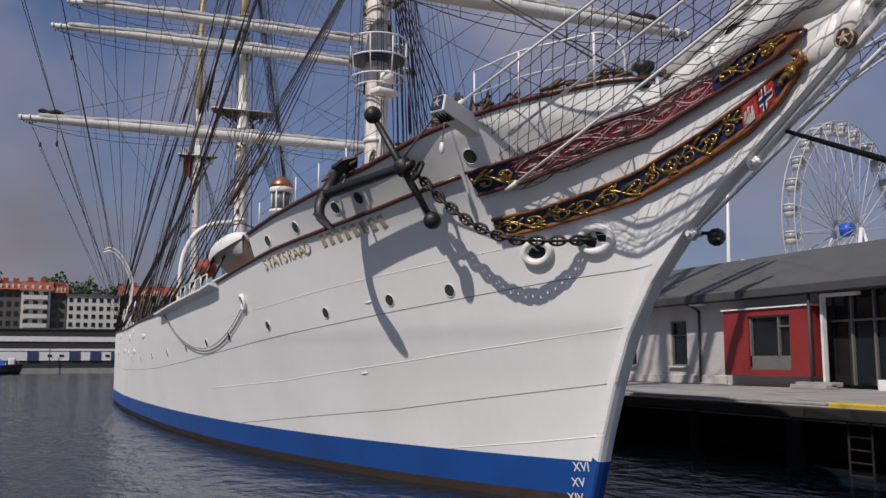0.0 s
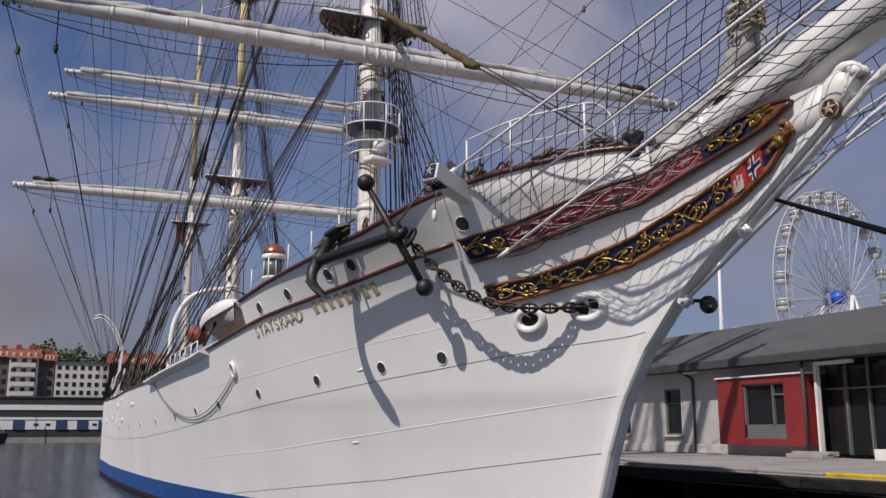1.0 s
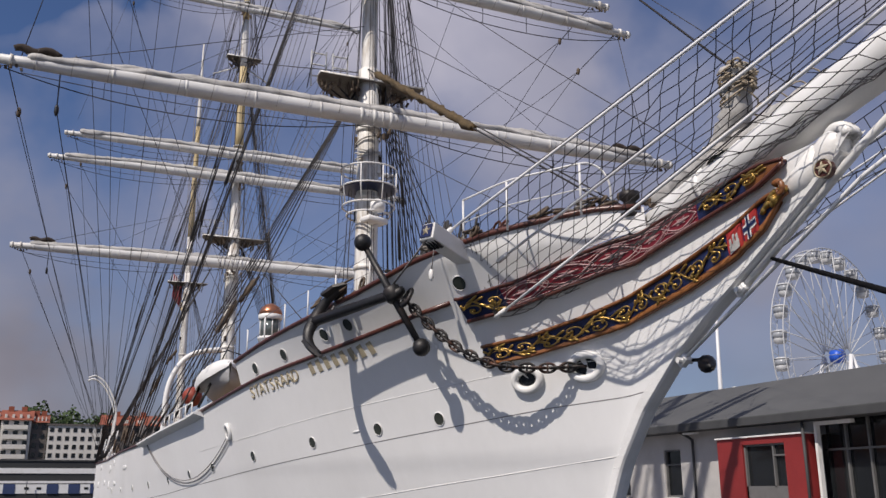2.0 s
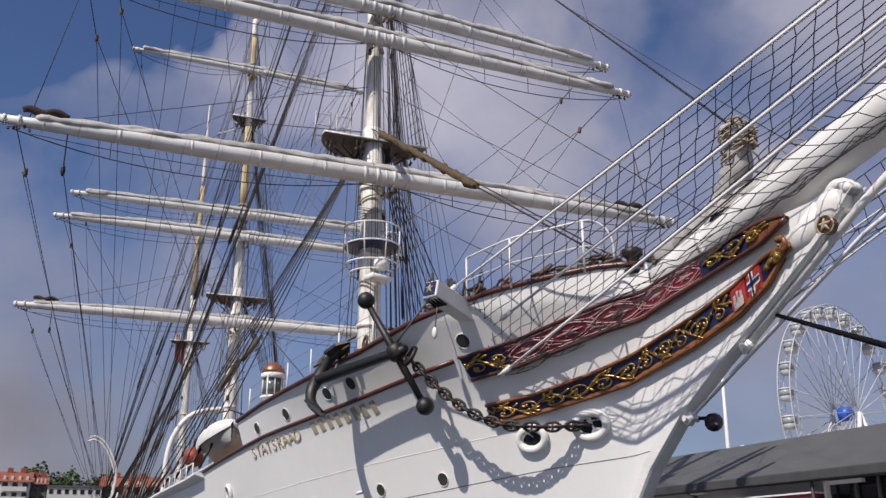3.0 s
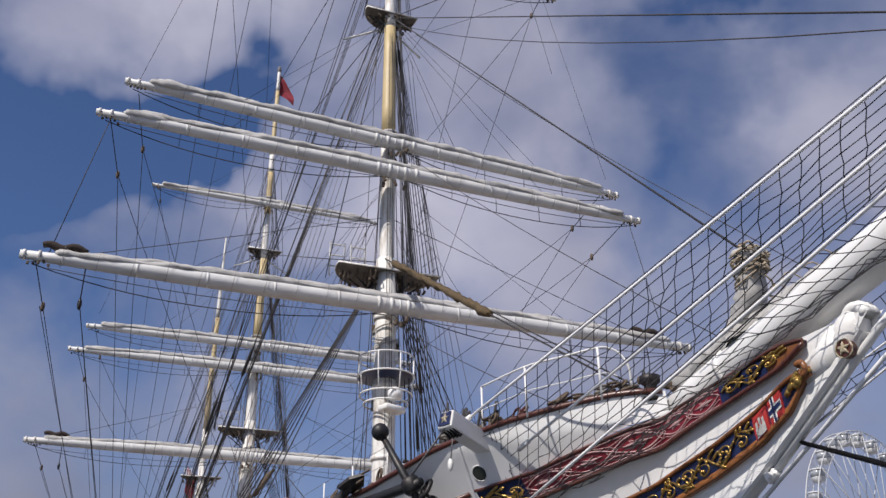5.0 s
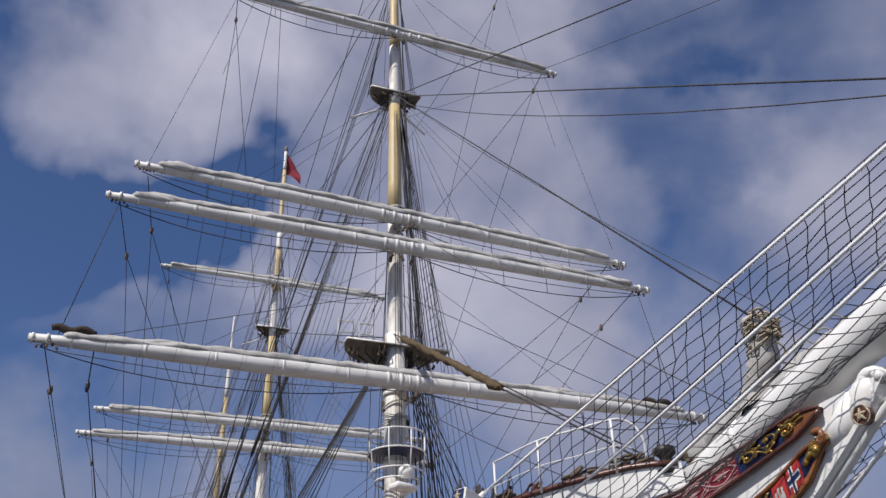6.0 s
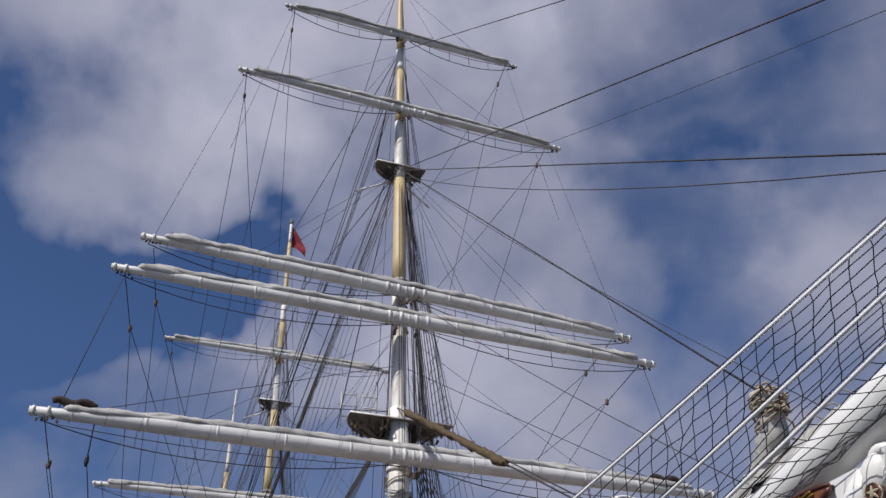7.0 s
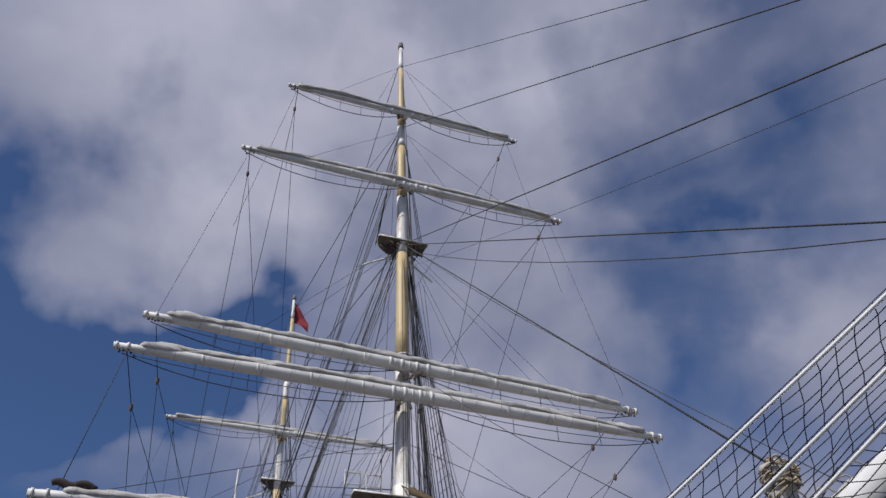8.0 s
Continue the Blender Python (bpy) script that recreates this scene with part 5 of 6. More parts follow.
part("sheave", bm, IRON, cathead)

# stanchions and rails on the forecastle
def guard(x0, x1, inset, h, n, label):
    for side in (-1, 1):
        posts = []
        for i in range(n):
            x = x0 + (x1 - x0) * i / (n - 1)
            p = Vector((x, side * max(half_breadth(x, rail_z(x)) - inset, 0.15), rail_z(x)))
            posts.append(p)
            part("stanchion", tube(bmesh.new(), [p - Vector((0, 0, 0.05)), p + Vector((0, 0, h))], 0.018, 6), WHITE, ship, label, True)
        for k in (0.5, 1.0):
            part("guard_wire", tube(bmesh.new(), [p + Vector((0, 0, h * k)) for p in posts], 0.006, 5), GREYROPE, ship, "", True)


guard(5.0, 11.2, 0.1, 0.7, 6, "white guard rail stanchion")
# high curved rail round the forward deck
top = smooth_path([(13.53, -2.50, 8.12), (15.05, -2.35, 8.03), (15.83, -2.00, 8.00), (16.26, -1.60, 8.05), (16.31, -1.40, 8.05), (16.39, -1.25, 7.94), (16.45, -1.15, 7.70), (16.40, -1.10, 7.41)], 6)
for side in (-1, 1):
    pts = [Vector((p.x, -side * p.y, p.z)) for p in top]
    part("bow_rail", tube(bmesh.new(), pts, 0.018, 6), WHITE, ship, "white curved bow rail", True)
    part("bow_rail", tube(bmesh.new(), [p - Vector((0, 0, 0.45)) for p in pts[:28]], 0.01, 6), WHITE, ship, "", True)
    for i in (0, 6, 18):
        part("stanchion", tube(bmesh.new(), [pts[i], pts[i] - Vector((0, 0, 0.9))], 0.02, 6), WHITE, ship, "", True)

# heaps of rope and gear showing over the rail
rnd = random.Random(21)
for x, n in ((12.6, 9), (13.1, 8), (13.6, 12), (13.9, 10), (14.7, 14), (15.1, 9), (15.5, 12), (16.2, 8), (9.6, 6), (10.6, 7)):
    y0 = -half_breadth(x, 7.4) + 0.45
    for k in range(n):
        c = Vector((x + rnd.uniform(-0.3, 0.3), y0 + rnd.uniform(-0.2, 0.3), rail_z(x) + rnd.uniform(0.0, 0.32)))
        rr = rnd.uniform(0.06, 0.15)
        tilt = Matrix.Rotation(rnd.uniform(0, 1.4), 3, "X") @ Matrix.Rotation(rnd.uniform(0, 3), 3, "Z")
        bm = tube(bmesh.new(), [c + tilt @ Vector((rr * math.cos(a), rr * math.sin(a), 0)) for a in [2 * math.pi * i / 10 for i in range(10)]], rnd.uniform(0.018, 0.036), 5, True)
        part("rope_coil", bm, TOPGREY if n == 9 else VARNISH if n == 10 else CLUTTER, ship, "coiled rope on the forecastle rail", True)
bm = bmesh.new()
lathe(bm, [(0.16, 0), (0.2, 0.06), (0.11, 0.12), (0.11, 0.3), (0.18, 0.36), (0.18, 0.46), (0.08, 0.5)], 16, Matrix.Translation((16.0, -0.45, 7.3)))
part("capstan", bm, IRON, ship, "dark capstan with rope turns", True)

# dark rigging bundle at the foot of the port shrouds, white post
bm = bmesh.new()
for k in range(22):
    x, y = 11.7 + rnd.uniform(-0.6, 0.5), -2.2 + rnd.uniform(-0.5, 0.6)
    tube(bm, smooth_path([(x, y, 7.0), (x + rnd.uniform(-0.1, 0.1), y, 7.5), (x + rnd.uniform(-0.2, 0.2), y + 0.1, 8.0 + rnd.uniform(0, 0.4))], 4), 0.03, 5)
part("hanging_rope", bm, ROPE, ship, "dark rope coils hanging on the pin rail", True)["kind"] = "stuff"

# side-light tower with a copper dome
TX, TY, TZ = 5.0, -4.25, 5.52
tower = part("lantern_tower", lathe(bmesh.new(), [(0.33, 0), (0.33, 1.25), (0.36, 1.27), (0.36, 1.33), (0.3, 1.35)], 20, Matrix.Translation((TX, TY, TZ))), WHITE, ship, "white side-light tower with copper dome", True)
part("lantern", lathe(bmesh.new(), [(0.29, 1.35), (0.29, 1.85), (0.2, 1.86)], 20, Matrix.Translation((TX, TY, TZ))), LAMPGLASS, tower, "dark glazed lantern", True)
bm = bmesh.new()
for k in range(8):
    a = 2 * math.pi * k / 8
    tube(bm, [(TX + 0.3 * math.cos(a), TY + 0.3 * math.sin(a), TZ + 1.34), (TX + 0.3 * math.cos(a), TY + 0.3 * math.sin(a), TZ + 1.88)], 0.018, 5)
lathe(bm, [(0.33, 1.86), (0.36, 1.88), (0.36, 2.0), (0.33, 2.02)], 20, Matrix.Translation((TX, TY, TZ)))
part("lantern_frame", bm, WHITE, tower, "", True)
part("dome", lathe(bmesh.new(), [(0.35, 2.02), (0.33, 2.12), (0.26, 2.24), (0.14, 2.33), (0.05, 2.36)], 20, Matrix.Translation((TX, TY, TZ))), COPPER, tower, "bright copper dome", True)

tower.matrix_world = Matrix.Translation((TX, TY, TZ)) @ Matrix.Scale(0.88, 4) @ Matrix.Translation((-TX, -TY, -TZ))

# channel (shelf) below the fore shrouds
bm = bmesh.new()
rows = []
for i in range(17):
    x = -8.4 + 9.4 * i / 16
    z = trim_z(x) - 0.02
    rows.append([skin(x, z, 0.0), skin(x, z, 0.0) + Vector((0, -0.26, 0.0)), skin(x, z, 0) + Vector((0, -0.26, -0.06)), skin(x, z - 0.16, 0.0)])
g = sheet(bm, rows)
bm.faces.new(g[0])
bm.faces.new(g[-1][::-1])
part("channel", bm, WHITE, ship, "white shelf outside the rail for the shrouds")
# short white posts with a rail by the boat
for i in range(6):
    x = -3.6 + i * 0.75
    p = skin(x, trim_z(x), 0) + Vector((0, -0.1, 0))
    part("post", tube(bmesh.new(), [p, p + Vector((0, 0, 0.4))], 0.02, 6), WHITE, ship, "", True)
part("post_rail", tube(bmesh.new(), [skin(x, trim_z(x), 0) + Vector((0, -0.1, 0.4)) for x in (-3.6, -1.7, 0.15)], 0.02, 6), WHITE, ship, "", True)

# mooring eye with a slack rope along the side
m = skin_pose(2.82, 4.38, 0.02)
eye_ring = part("fairlead", tube(bmesh.new(), [m @ Vector((0.14 * math.cos(a), 0.2 * math.sin(a), 0.02)) for a in [2 * math.pi * k / 18 for k in range(18)]], 0.055, 6, True), WHITE, ship, "white oval fairlead", True)
# dark disc painted in for the shade within the eye
part("fairlead_hole_shade", lathe(bmesh.new(), [(0.13, 0), (0.12, 0.012)], 18, m @ Matrix.Diagonal((1, 1.4, 1, 1))), DARKGLASS, eye_ring)
for dz in (0, 0.09):
    pts = [skin(2.8 - 10.2 * k, 4.3 - dz - 2.35 * 4 * k * (1 - k) * 0.55 + 0.3 * k, 0.05) for k in [i / 24 for i in range(25)]]
    part("slack_rope", tube(bmesh.new(), pts, 0.013, 5), GREYROPE, ship, "slack grey mooring rope along the side", True)
for x, z in ((9.0, 4.05), (8.0, 2.45)):
    bm = bmesh.new()
    mm = skin_pose(x, z, 0.0)
    bmesh.ops.create_uvsphere(bm, u_segments=10, v_segments=6, radius=1, matrix=mm @ Matrix.Diagonal((0.16, 0.03, 0.02, 1)))
    part("step_rung", bm, WHITE, hull, "", True)

# flattened white bulges scattered along the far side
rnd = random.Random(5)
for k in range(9):
    x, z = rnd.uniform(-38, -13), rnd.uniform(3.0, 4.3)
    bm = bmesh.new()
    bmesh.ops.create_uvsphere(bm, u_segments=10, v_segments=6, radius=1, matrix=Matrix.Diagonal((rnd.uniform(0.3, 0.9), rnd.uniform(0.1, 0.22), 0.03, 1)))
    ob = part("side_bulge", bm, WHITE, ship, "white flattened bulge on the side", True)
    ob.matrix_world = skin_pose(x, z, 0.0)

# deck house of varnished teak amidships and gear on the rail
bm = bmesh.new()
box(bm, (-16, 0, 5.2), (9, 5.5, 2.6), bevel=0.05)
part("deck_house", bm, TEAK, ship, "varnished teak deck house")
bm = bmesh.new()
box(bm, (-16, 0, 6.56), (9.4, 5.9, 0.12), bevel=0.03)
part("deck_house_roof", bm, WHITE, ship)
for x0, x1, n in ((-14, -9, 14), (-32, -26, 16), (-22, -16, 14)):
    bm = bmesh.new()
    for k in range(n):
        x = rnd.uniform(x0, x1)
        c = Vector((x, -half_breadth(x, 4.5) + rnd.uniform(0, 0.5), 4.6 + rnd.uniform(0.0, 1.3)))
        s = rnd.uniform(0.08, 0.2)
        tube(bm, [c + Vector((s * math.cos(a), 0.3 * s * math.sin(a), 1.8 * s * math.sin(a))) for a in [2 * math.pi * i / 8 for i in range(8)]], 0.04, 5, True)
    ob = part("hung_rope", bm, GREYROPE if x0 > -20 else CLUTTER if x0 > -30 else WHITEROPE, ship, "rope coils hung along the pin rail", True)
    ob["kind"] = "stuff"




part("davit", tube(bmesh.new(), smooth_path([(-6.5, -5.55, 4.6), (-6.5, -5.5, 6.3), (-6.5, -5.24, 7.17), (-6.5, -4.84, 7.69), (-6.5, -4.32, 7.93), (-6.5, -3.6, 8.05)], 7), 0.1, 10), WHITE, ship, "white curved boat davit", True)
for x in (-35.0, -33.2):
    part("davit", tube(bmesh.new(), smooth_path([(x, -5.86, 4.4), (x, -5.65, 6.5), (x, -5.62, 8.0), (x, -6.26, 9.4), (x, -6.95, 9.95), (x, -7.4, 9.85)], 7), 0.06, 10), WHITE, ship, "white curved boat davit", True)

# ---- things aboard ----
BOATGREY = material("grey_boat_paint", (0.36, 0.36, 0.36), 0.5, spread=0.15, scale=3, fine=20, stretch=(0.3, 1, 4))


def lifeboat():
    t = thing("lifeboat", "white lifeboat under a white canvas cover, hung outside the rail", "boat", at=(-0.15, -4.55, 5.62))
    n, rows = 24, []
    for i in range(n + 1):
        k = i / n * 2 - 1
        w = 0.85 * (1 - abs(k) ** 2.6) + 0.03
        rows.append([(k * 2.3, w * s, 0.62 + 0.22 * k * k - (1 - abs(s) ** 2.2) * (0.62 + 0.1 * k * k)) for s in (-1, -0.85, -0.6, -0.3, 0, 0.3, 0.6, 0.85, 1)])
    bm = bmesh.new()
    sheet(bm, rows)
    part("boat_hull", bm, BOATGREY, t, "grey clinker boat hull", True)
    rows = []
    for i in range(n + 1):
        k = i / n * 2 - 1
        w = 0.92 * (1 - abs(k) ** 2.6) + 0.05
        rows.append([(k * 2.36, w * math.cos(a), 0.5 + 0.2 * k * k + (0.62 - 0.2 * k * k) * (1 - 0.8 * abs(k) ** 5) * math.sin(a) + 0.04 * noise.noise((k * 5, a * 2, 3))) for a in [-0.35 + (math.pi + 0.7) * j / 12 for j in range(13)]])
    bm = bmesh.new()
    sheet(bm, rows)
    part("boat_cover", bm, WHITE, t, "white canvas boat cover", True)
    for k in (-1.5, 1.5):
        part("sling", tube(bmesh.new(), [(k, -0.8, 0.7), (k, -0.5, 1.25), (k, 0, 1.4), (k, 0.5, 1.25)], 0.025, 5), ROPE, t, "", True)
    t.rotation_euler = (0, -0.08, -0.06)
    t.scale = (0.84, 0.84, 0.84)
    return t


lifeboat()
buoy = thing("mooring_buoy", "orange-red round buoy hung by the boat davit", "buoy", at=(-2.7, -5.08, 5.85))
bm = bmesh.new()
bmesh.ops.create_uvsphere(bm, u_segments=16, v_segments=12, radius=0.33)
part("float", bm, ORANGE, buoy, "", True)
part("eye", tube(bmesh.new(), [(0.1 * math.cos(a), 0, 0.45 + 0.1 * math.sin(a)) for a in [2 * math.pi * k / 12 for k in range(12)]], 0.03, 5, True), IRON, buoy, "", True)

# ---- anchor ----
cross, arm = Vector((12.2, -3.42, 6.49)), Vector((10.0, -4.38, 6.26))
b1, b2 = Vector((11.8, -3.93, 7.58)), Vector((12.45, -2.92, 5.43))
anchor = thing("anchor", "black iron stocked anchor hung from the cathead", "anchor", at=tuple(cross))
sd = (arm - cross).normalized()
kd = (b2 - b1).normalized()
ad = sd.cross(kd).normalized()
if ad.z < 0:
    ad = -ad
rel = lambda p: Vector(p) - cross
part("shank", tube(bmesh.new(), [rel(cross - sd * 0.25), rel(cross), rel(arm)], [0.1, 0.11, 0.135], 10, flat=0.85), IRON, anchor, "", True)
part("stock", tube(bmesh.new(), [rel(b1), rel(b1.lerp(b2, 0.42)), rel(b1.lerp(b2, 0.5)), rel(b1.lerp(b2, 0.58)), rel(b2)], [0.06, 0.08, 0.11, 0.08, 0.06], 10), IRON, anchor, "", True)
for p in (b1, b2):
    bm = bmesh.new()
    bmesh.ops.create_uvsphere(bm, u_segments=16, v_segments=10, radius=0.175, matrix=Matrix.Translation(rel(p)))
    part("stock_ball", bm, IRON, anchor, "black ball on the stock's end", True)
bm = bmesh.new()
lathe(bm, [(0.14, -0.15), (0.18, -0.1), (0.18, 0.1), (0.14, 0.15)], 14, Matrix.Translation((0, 0, 0)) @ kd.to_track_quat("Z", "Y").to_matrix().to_4x4())
part("boss", bm, IRON, anchor, "", True)
UPPER = smooth_path([(10.0, -4.38, 6.28), (10.06, -4.28, 6.5), (10.22, -4.15, 6.72), (10.6, -3.95, 6.95)], 5)
LOWER = smooth_path([(10.0, -4.38, 6.28), (10.0, -4.5, 6.05), (10.2, -4.55, 5.75), (10.75, -4.5, 5.45)], 5)
for pts in (UPPER, LOWER):
    n = len(pts)
    part("arm", tube(bmesh.new(), [rel(p) for p in pts], [0.15 - 0.07 * i / n for i in range(n)], 10, flat=0.8), IRON, anchor, "curved arm", True)
    along_arm = (pts[-1] - pts[-3]).normalized()
    across = along_arm.cross(sd).normalized()
    q = Matrix((across, along_arm, across.cross(along_arm))).transposed()
    c = rel(pts[-1]) - along_arm * 0.25
    bm = bmesh.new()
    palm = [(-0.24, -0.22), (0.24, -0.22), (0.2, 0.12), (0.0, 0.36), (-0.2, 0.12)]
    f1 = [bm.verts.new(c + q @ Vector((a, b, 0.035))) for a, b in palm]
    f2 = [bm.verts.new(c + q @ Vector((a, b, -0.035))) for a, b in palm]
    bm.faces.new(f1)
    bm.faces.new(f2[::-1])
    for i in range(5):
        bm.faces.new((f1[i], f2[i], f2[(i + 1) % 5], f1[(i + 1) % 5]))
    part("fluke", bm, IRON, anchor, "flat pointed fluke")
part("ring", tube(bmesh.new(), [rel(cross) + Vector((0.3, 0.18, -0.12)) + Vector((0.16 * math.cos(a), 0.16 * math.sin(a) * 0.5, 0.16 * math.sin(a))) for a in [2 * math.pi * k / 16 for k in range(16)]], 0.045, 6, True), IRON, anchor, "", True)
# wooden block hung under the cathead
rope("block_pendant", (13.3, -3.0, 7.25), (13.16, -3.0, 6.8), 0.012, ship, GREYROPE)
bm = bmesh.new()
bmesh.ops.create_uvsphere(bm, u_segments=10, v_segments=8, radius=1, matrix=Matrix.Translation((13.14, -3.0, 6.7)) @ Matrix.Diagonal((0.07, 0.05, 0.12, 1)))
part("hanging_block", bm, WHITE, ship, "white painted block on a pendant", True)
# fall from the cathead to the anchor
rope("anchor_fall", cb + Vector((0, 0, -0.15)), cross + Vector((0.05, 0, 0.2)), 0.02, ship, GREYROPE)
rope("anchor_lashing", (9.9, -3.8, 6.95), arm + Vector((0.5, 0.2, 0.1)), 0.03, ship, GREYROPE)

# ---- chain ----
chain = thing("anchor_chain", "heavy dark rust-stained stud-link chain from anchor to hawse pipe", "chain", at=(12.5, -3.2, 6.2))
path = smooth_path([(12.45, -3.25, 6.32), (12.9, -2.77, 5.66), (13.35, -2.38, 5.22), (13.77, -1.98, 4.97), (14.1, -1.6, 4.9), (14.38, -1.2, 4.88), (14.62, -0.66, 4.9)], 20)
length, dist, links, step = 0.0, [0.0], 0, 0.185
for a, b in zip(path, path[1:]):
    length += (b - a).length
    dist.append(length)
s = 0.1
while s < length - 0.05:
    i = max(j for j in range(len(dist)) if dist[j] <= s)
    i = min(i, len(path) - 2)
    p = path[i].lerp(path[i + 1], (s - dist[i]) / max(dist[i + 1] - dist[i], 1e-6)) - Vector((12.5, -3.2, 6.2))
    t = (path[i + 1] - path[i]).normalized()
    u = t.cross(Vector((0, 0, 1))).normalized()
    v = t.cross(u)
    e = u if links % 2 == 0 else v
    bm = bmesh.new()
    tube(bm, [p + t * (0.145 * math.cos(a)) + e * (0.08 * math.sin(a)) for a in [2 * math.pi * k / 16 for k in range(16)]], 0.028, 6, True)
    tube(bm, [p - e * 0.08, p + e * 0.08], 0.022, 5)
    part("link", bm, CHAIN, chain, "", True)
    links += 1
    s += step

# black bell-shaped iron object beside the stem, its purpose unknown
lamp = thing("stem_fitting", "black bell-shaped iron object beside the stem", "lamp", at=(16.85, 0.25, 4.7))
part("bell_body", lathe(bmesh.new(), [(0.05, -0.2), (0.13, -0.16), (0.15, -0.04), (0.11, 0.08), (0.05, 0.16), (0.015, 0.26)], 12, Matrix.Rotation(1.9, 4, "Y") @ Matrix.Rotation(0.5, 4, "X")), IRON, lamp, "", True)
part("bracket", tube(bmesh.new(), [(-0.3, -0.2, 0.1), (-0.1, -0.05, 0.08), (0, 0, 0)], 0.03, 6), IRON, lamp, "", True)

# mooring line from the stem to the quay where the camera stands
line = thing("mooring_line", "thick black mooring line led from the bow", "rope", at=(18.75, 0, 5.97))
a, b = Vector((0, 0, 0)), Vector((22.713, -2.67, 4.512)) - Vector((18.75, 0, 5.97))
part("line", tube(bmesh.new(), [a, b, b * 2.2], 0.03, 8), BLACKROPE, line, "", True)

# ---- the quay beyond the ship ----
bm = bmesh.new()
box(bm, (-40, 158.2, 1.4), (130, 300, 0.4), bevel=0.02)
tagged(part("pavement", bm, CONCRETE), "grey concrete quay deck with worn edge", "quay", kind="structure")
# piles coloured near-black, the shade under the deck put into their paint
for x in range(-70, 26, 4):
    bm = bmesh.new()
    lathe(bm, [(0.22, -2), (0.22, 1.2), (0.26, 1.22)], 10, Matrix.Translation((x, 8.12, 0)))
    tagged(part("quay_pile", bm, QUAY_SHADE, None, "", True), "timber pile under the quay edge, coloured near-black for the shade there", "pile", "piles under the quay", "structure")
# set-back wall, its near-black colour standing in for the shade under the quay
bm = bmesh.new()
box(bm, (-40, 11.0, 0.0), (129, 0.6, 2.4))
tagged(part("quay_wall", bm, QUAY_SHADE), "wall under the quay, coloured near-black for the deep shade there", "wall", kind="structure")
# added beam, a near-black strip painting shade over the sunlit slab face
bm = bmesh.new()
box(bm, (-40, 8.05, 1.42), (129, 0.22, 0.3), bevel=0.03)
tagged(part("shade_beam", bm, QUAY_SHADE), "added near-black beam that paints shade along the quay face", "beam", kind="structure")
bm = bmesh.new()
box(bm, (-28.5, 8.35, 1.64), (78.9, 0.25, 0.08), bevel=0.02)
tagged(part("kerb", bm, CONCRETE), "worn concrete kerb along the quay edge", "kerb", kind="structure")
bm = bmesh.new()
box(bm, (17.5, 8.35, 1.62), (12.9, 0.28, 0.15), bevel=0.03)
tagged(part("yellow_kerb", bm, YELLOW), "yellow-painted kerb along the quay edge", "kerb", kind="structure")
bm = bmesh.new()
for i in range(6):
    tube(bm, [(11.7, 8.22, 1.2 - 0.3 * i), (12.3, 8.22, 1.2 - 0.3 * i)], 0.025, 6)
for x in (11.65, 12.35):
    tube(bm, [(x, 8.22, 1.25), (x, 8.22, -0.5)], 0.03, 6)
tagged(part("quay_ladder", bm, QUAY_SHADE), "dark steel ladder on the quay wall", "ladder")

# ---- warehouse ----
house = thing("warehouse", "low grey plastered harbour warehouse with dark roof and red window bay", "building", at=(-8, 19, 1.6))
W0 = Vector((-8, 19, 1.6))


def hpart(name, bm, mat, parent=None, label="", smooth=False):
    bmesh.ops.translate(bm, verts=bm.verts, vec=-W0)
    return part(name, bm, mat, parent or house, label, smooth)


# front wall in pieces round its openings
bm = bmesh.new()
openings = [(-22.9, -21.6, 2.45, 4.7), (-18.6, -17.3, 2.45, 4.7), (-14.2, -12.9, 2.45, 4.7), (-9.85, -8.55, 2.45, 4.7)]
x = -50.0
for a, b, z0, z1 in openings:
    box(bm, ((x + a) / 2, 19.15, 3.55), (a - x, 0.3, 3.9))
    box(bm, ((a + b) / 2, 19.15, (1.6 + z0) / 2), (b - a, 0.3, z0 - 1.6))
    box(bm, ((a + b) / 2, 19.15, (5.5 + z1) / 2), (b - a, 0.3, 5.5 - z1))
    x = b
box(bm, ((x + 0.2) / 2, 19.15, 3.55), (0.2 - x, 0.3, 3.9))
hpart("wall", bm, PLASTER, None, "rough grey plaster wall")
bm = bmesh.new()
box(bm, (-25, 18.96, 1.82), (38.7, 0.1, 0.42), bevel=0.03)
hpart("plinth", bm, PLASTER, None, "pale plinth")
for a, b, z0, z1 in openings:
    bm = bmesh.new()
    for c, s in ((((a + b) / 2, 19.12, z0 + 0.04), (b - a, 0.1, 0.08)), (((a + b) / 2, 19.12, z1 - 0.04), (b - a, 0.1, 0.08)), ((a + 0.04, 19.12, (z0 + z1) / 2), (0.08, 0.1, z1 - z0)), ((b - 0.04, 19.12, (z0 + z1) / 2), (0.08, 0.1, z1 - z0)), (((a + b) / 2, 19.12, z0 + (z1 - z0) * 0.68), (b - a, 0.06, 0.06))):
        box(bm, c, s)
    w = hpart("window", bm, FRAME_GREY, None, "dark narrow window")
    bm = bmesh.new()
    box(bm, ((a + b) / 2, 19.2, (z0 + z1) / 2), (b - a - 0.1, 0.02, z1 - z0 - 0.1))
    hpart("pane", bm, DARKGLASS, w)
    bm = bmesh.new()
    box(bm, ((a + b) / 2, 18.95, z0 - 0.05), (b - a + 0.2, 0.25, 0.09), bevel=0.02)
    hpart("sill", bm, PLASTER, w)
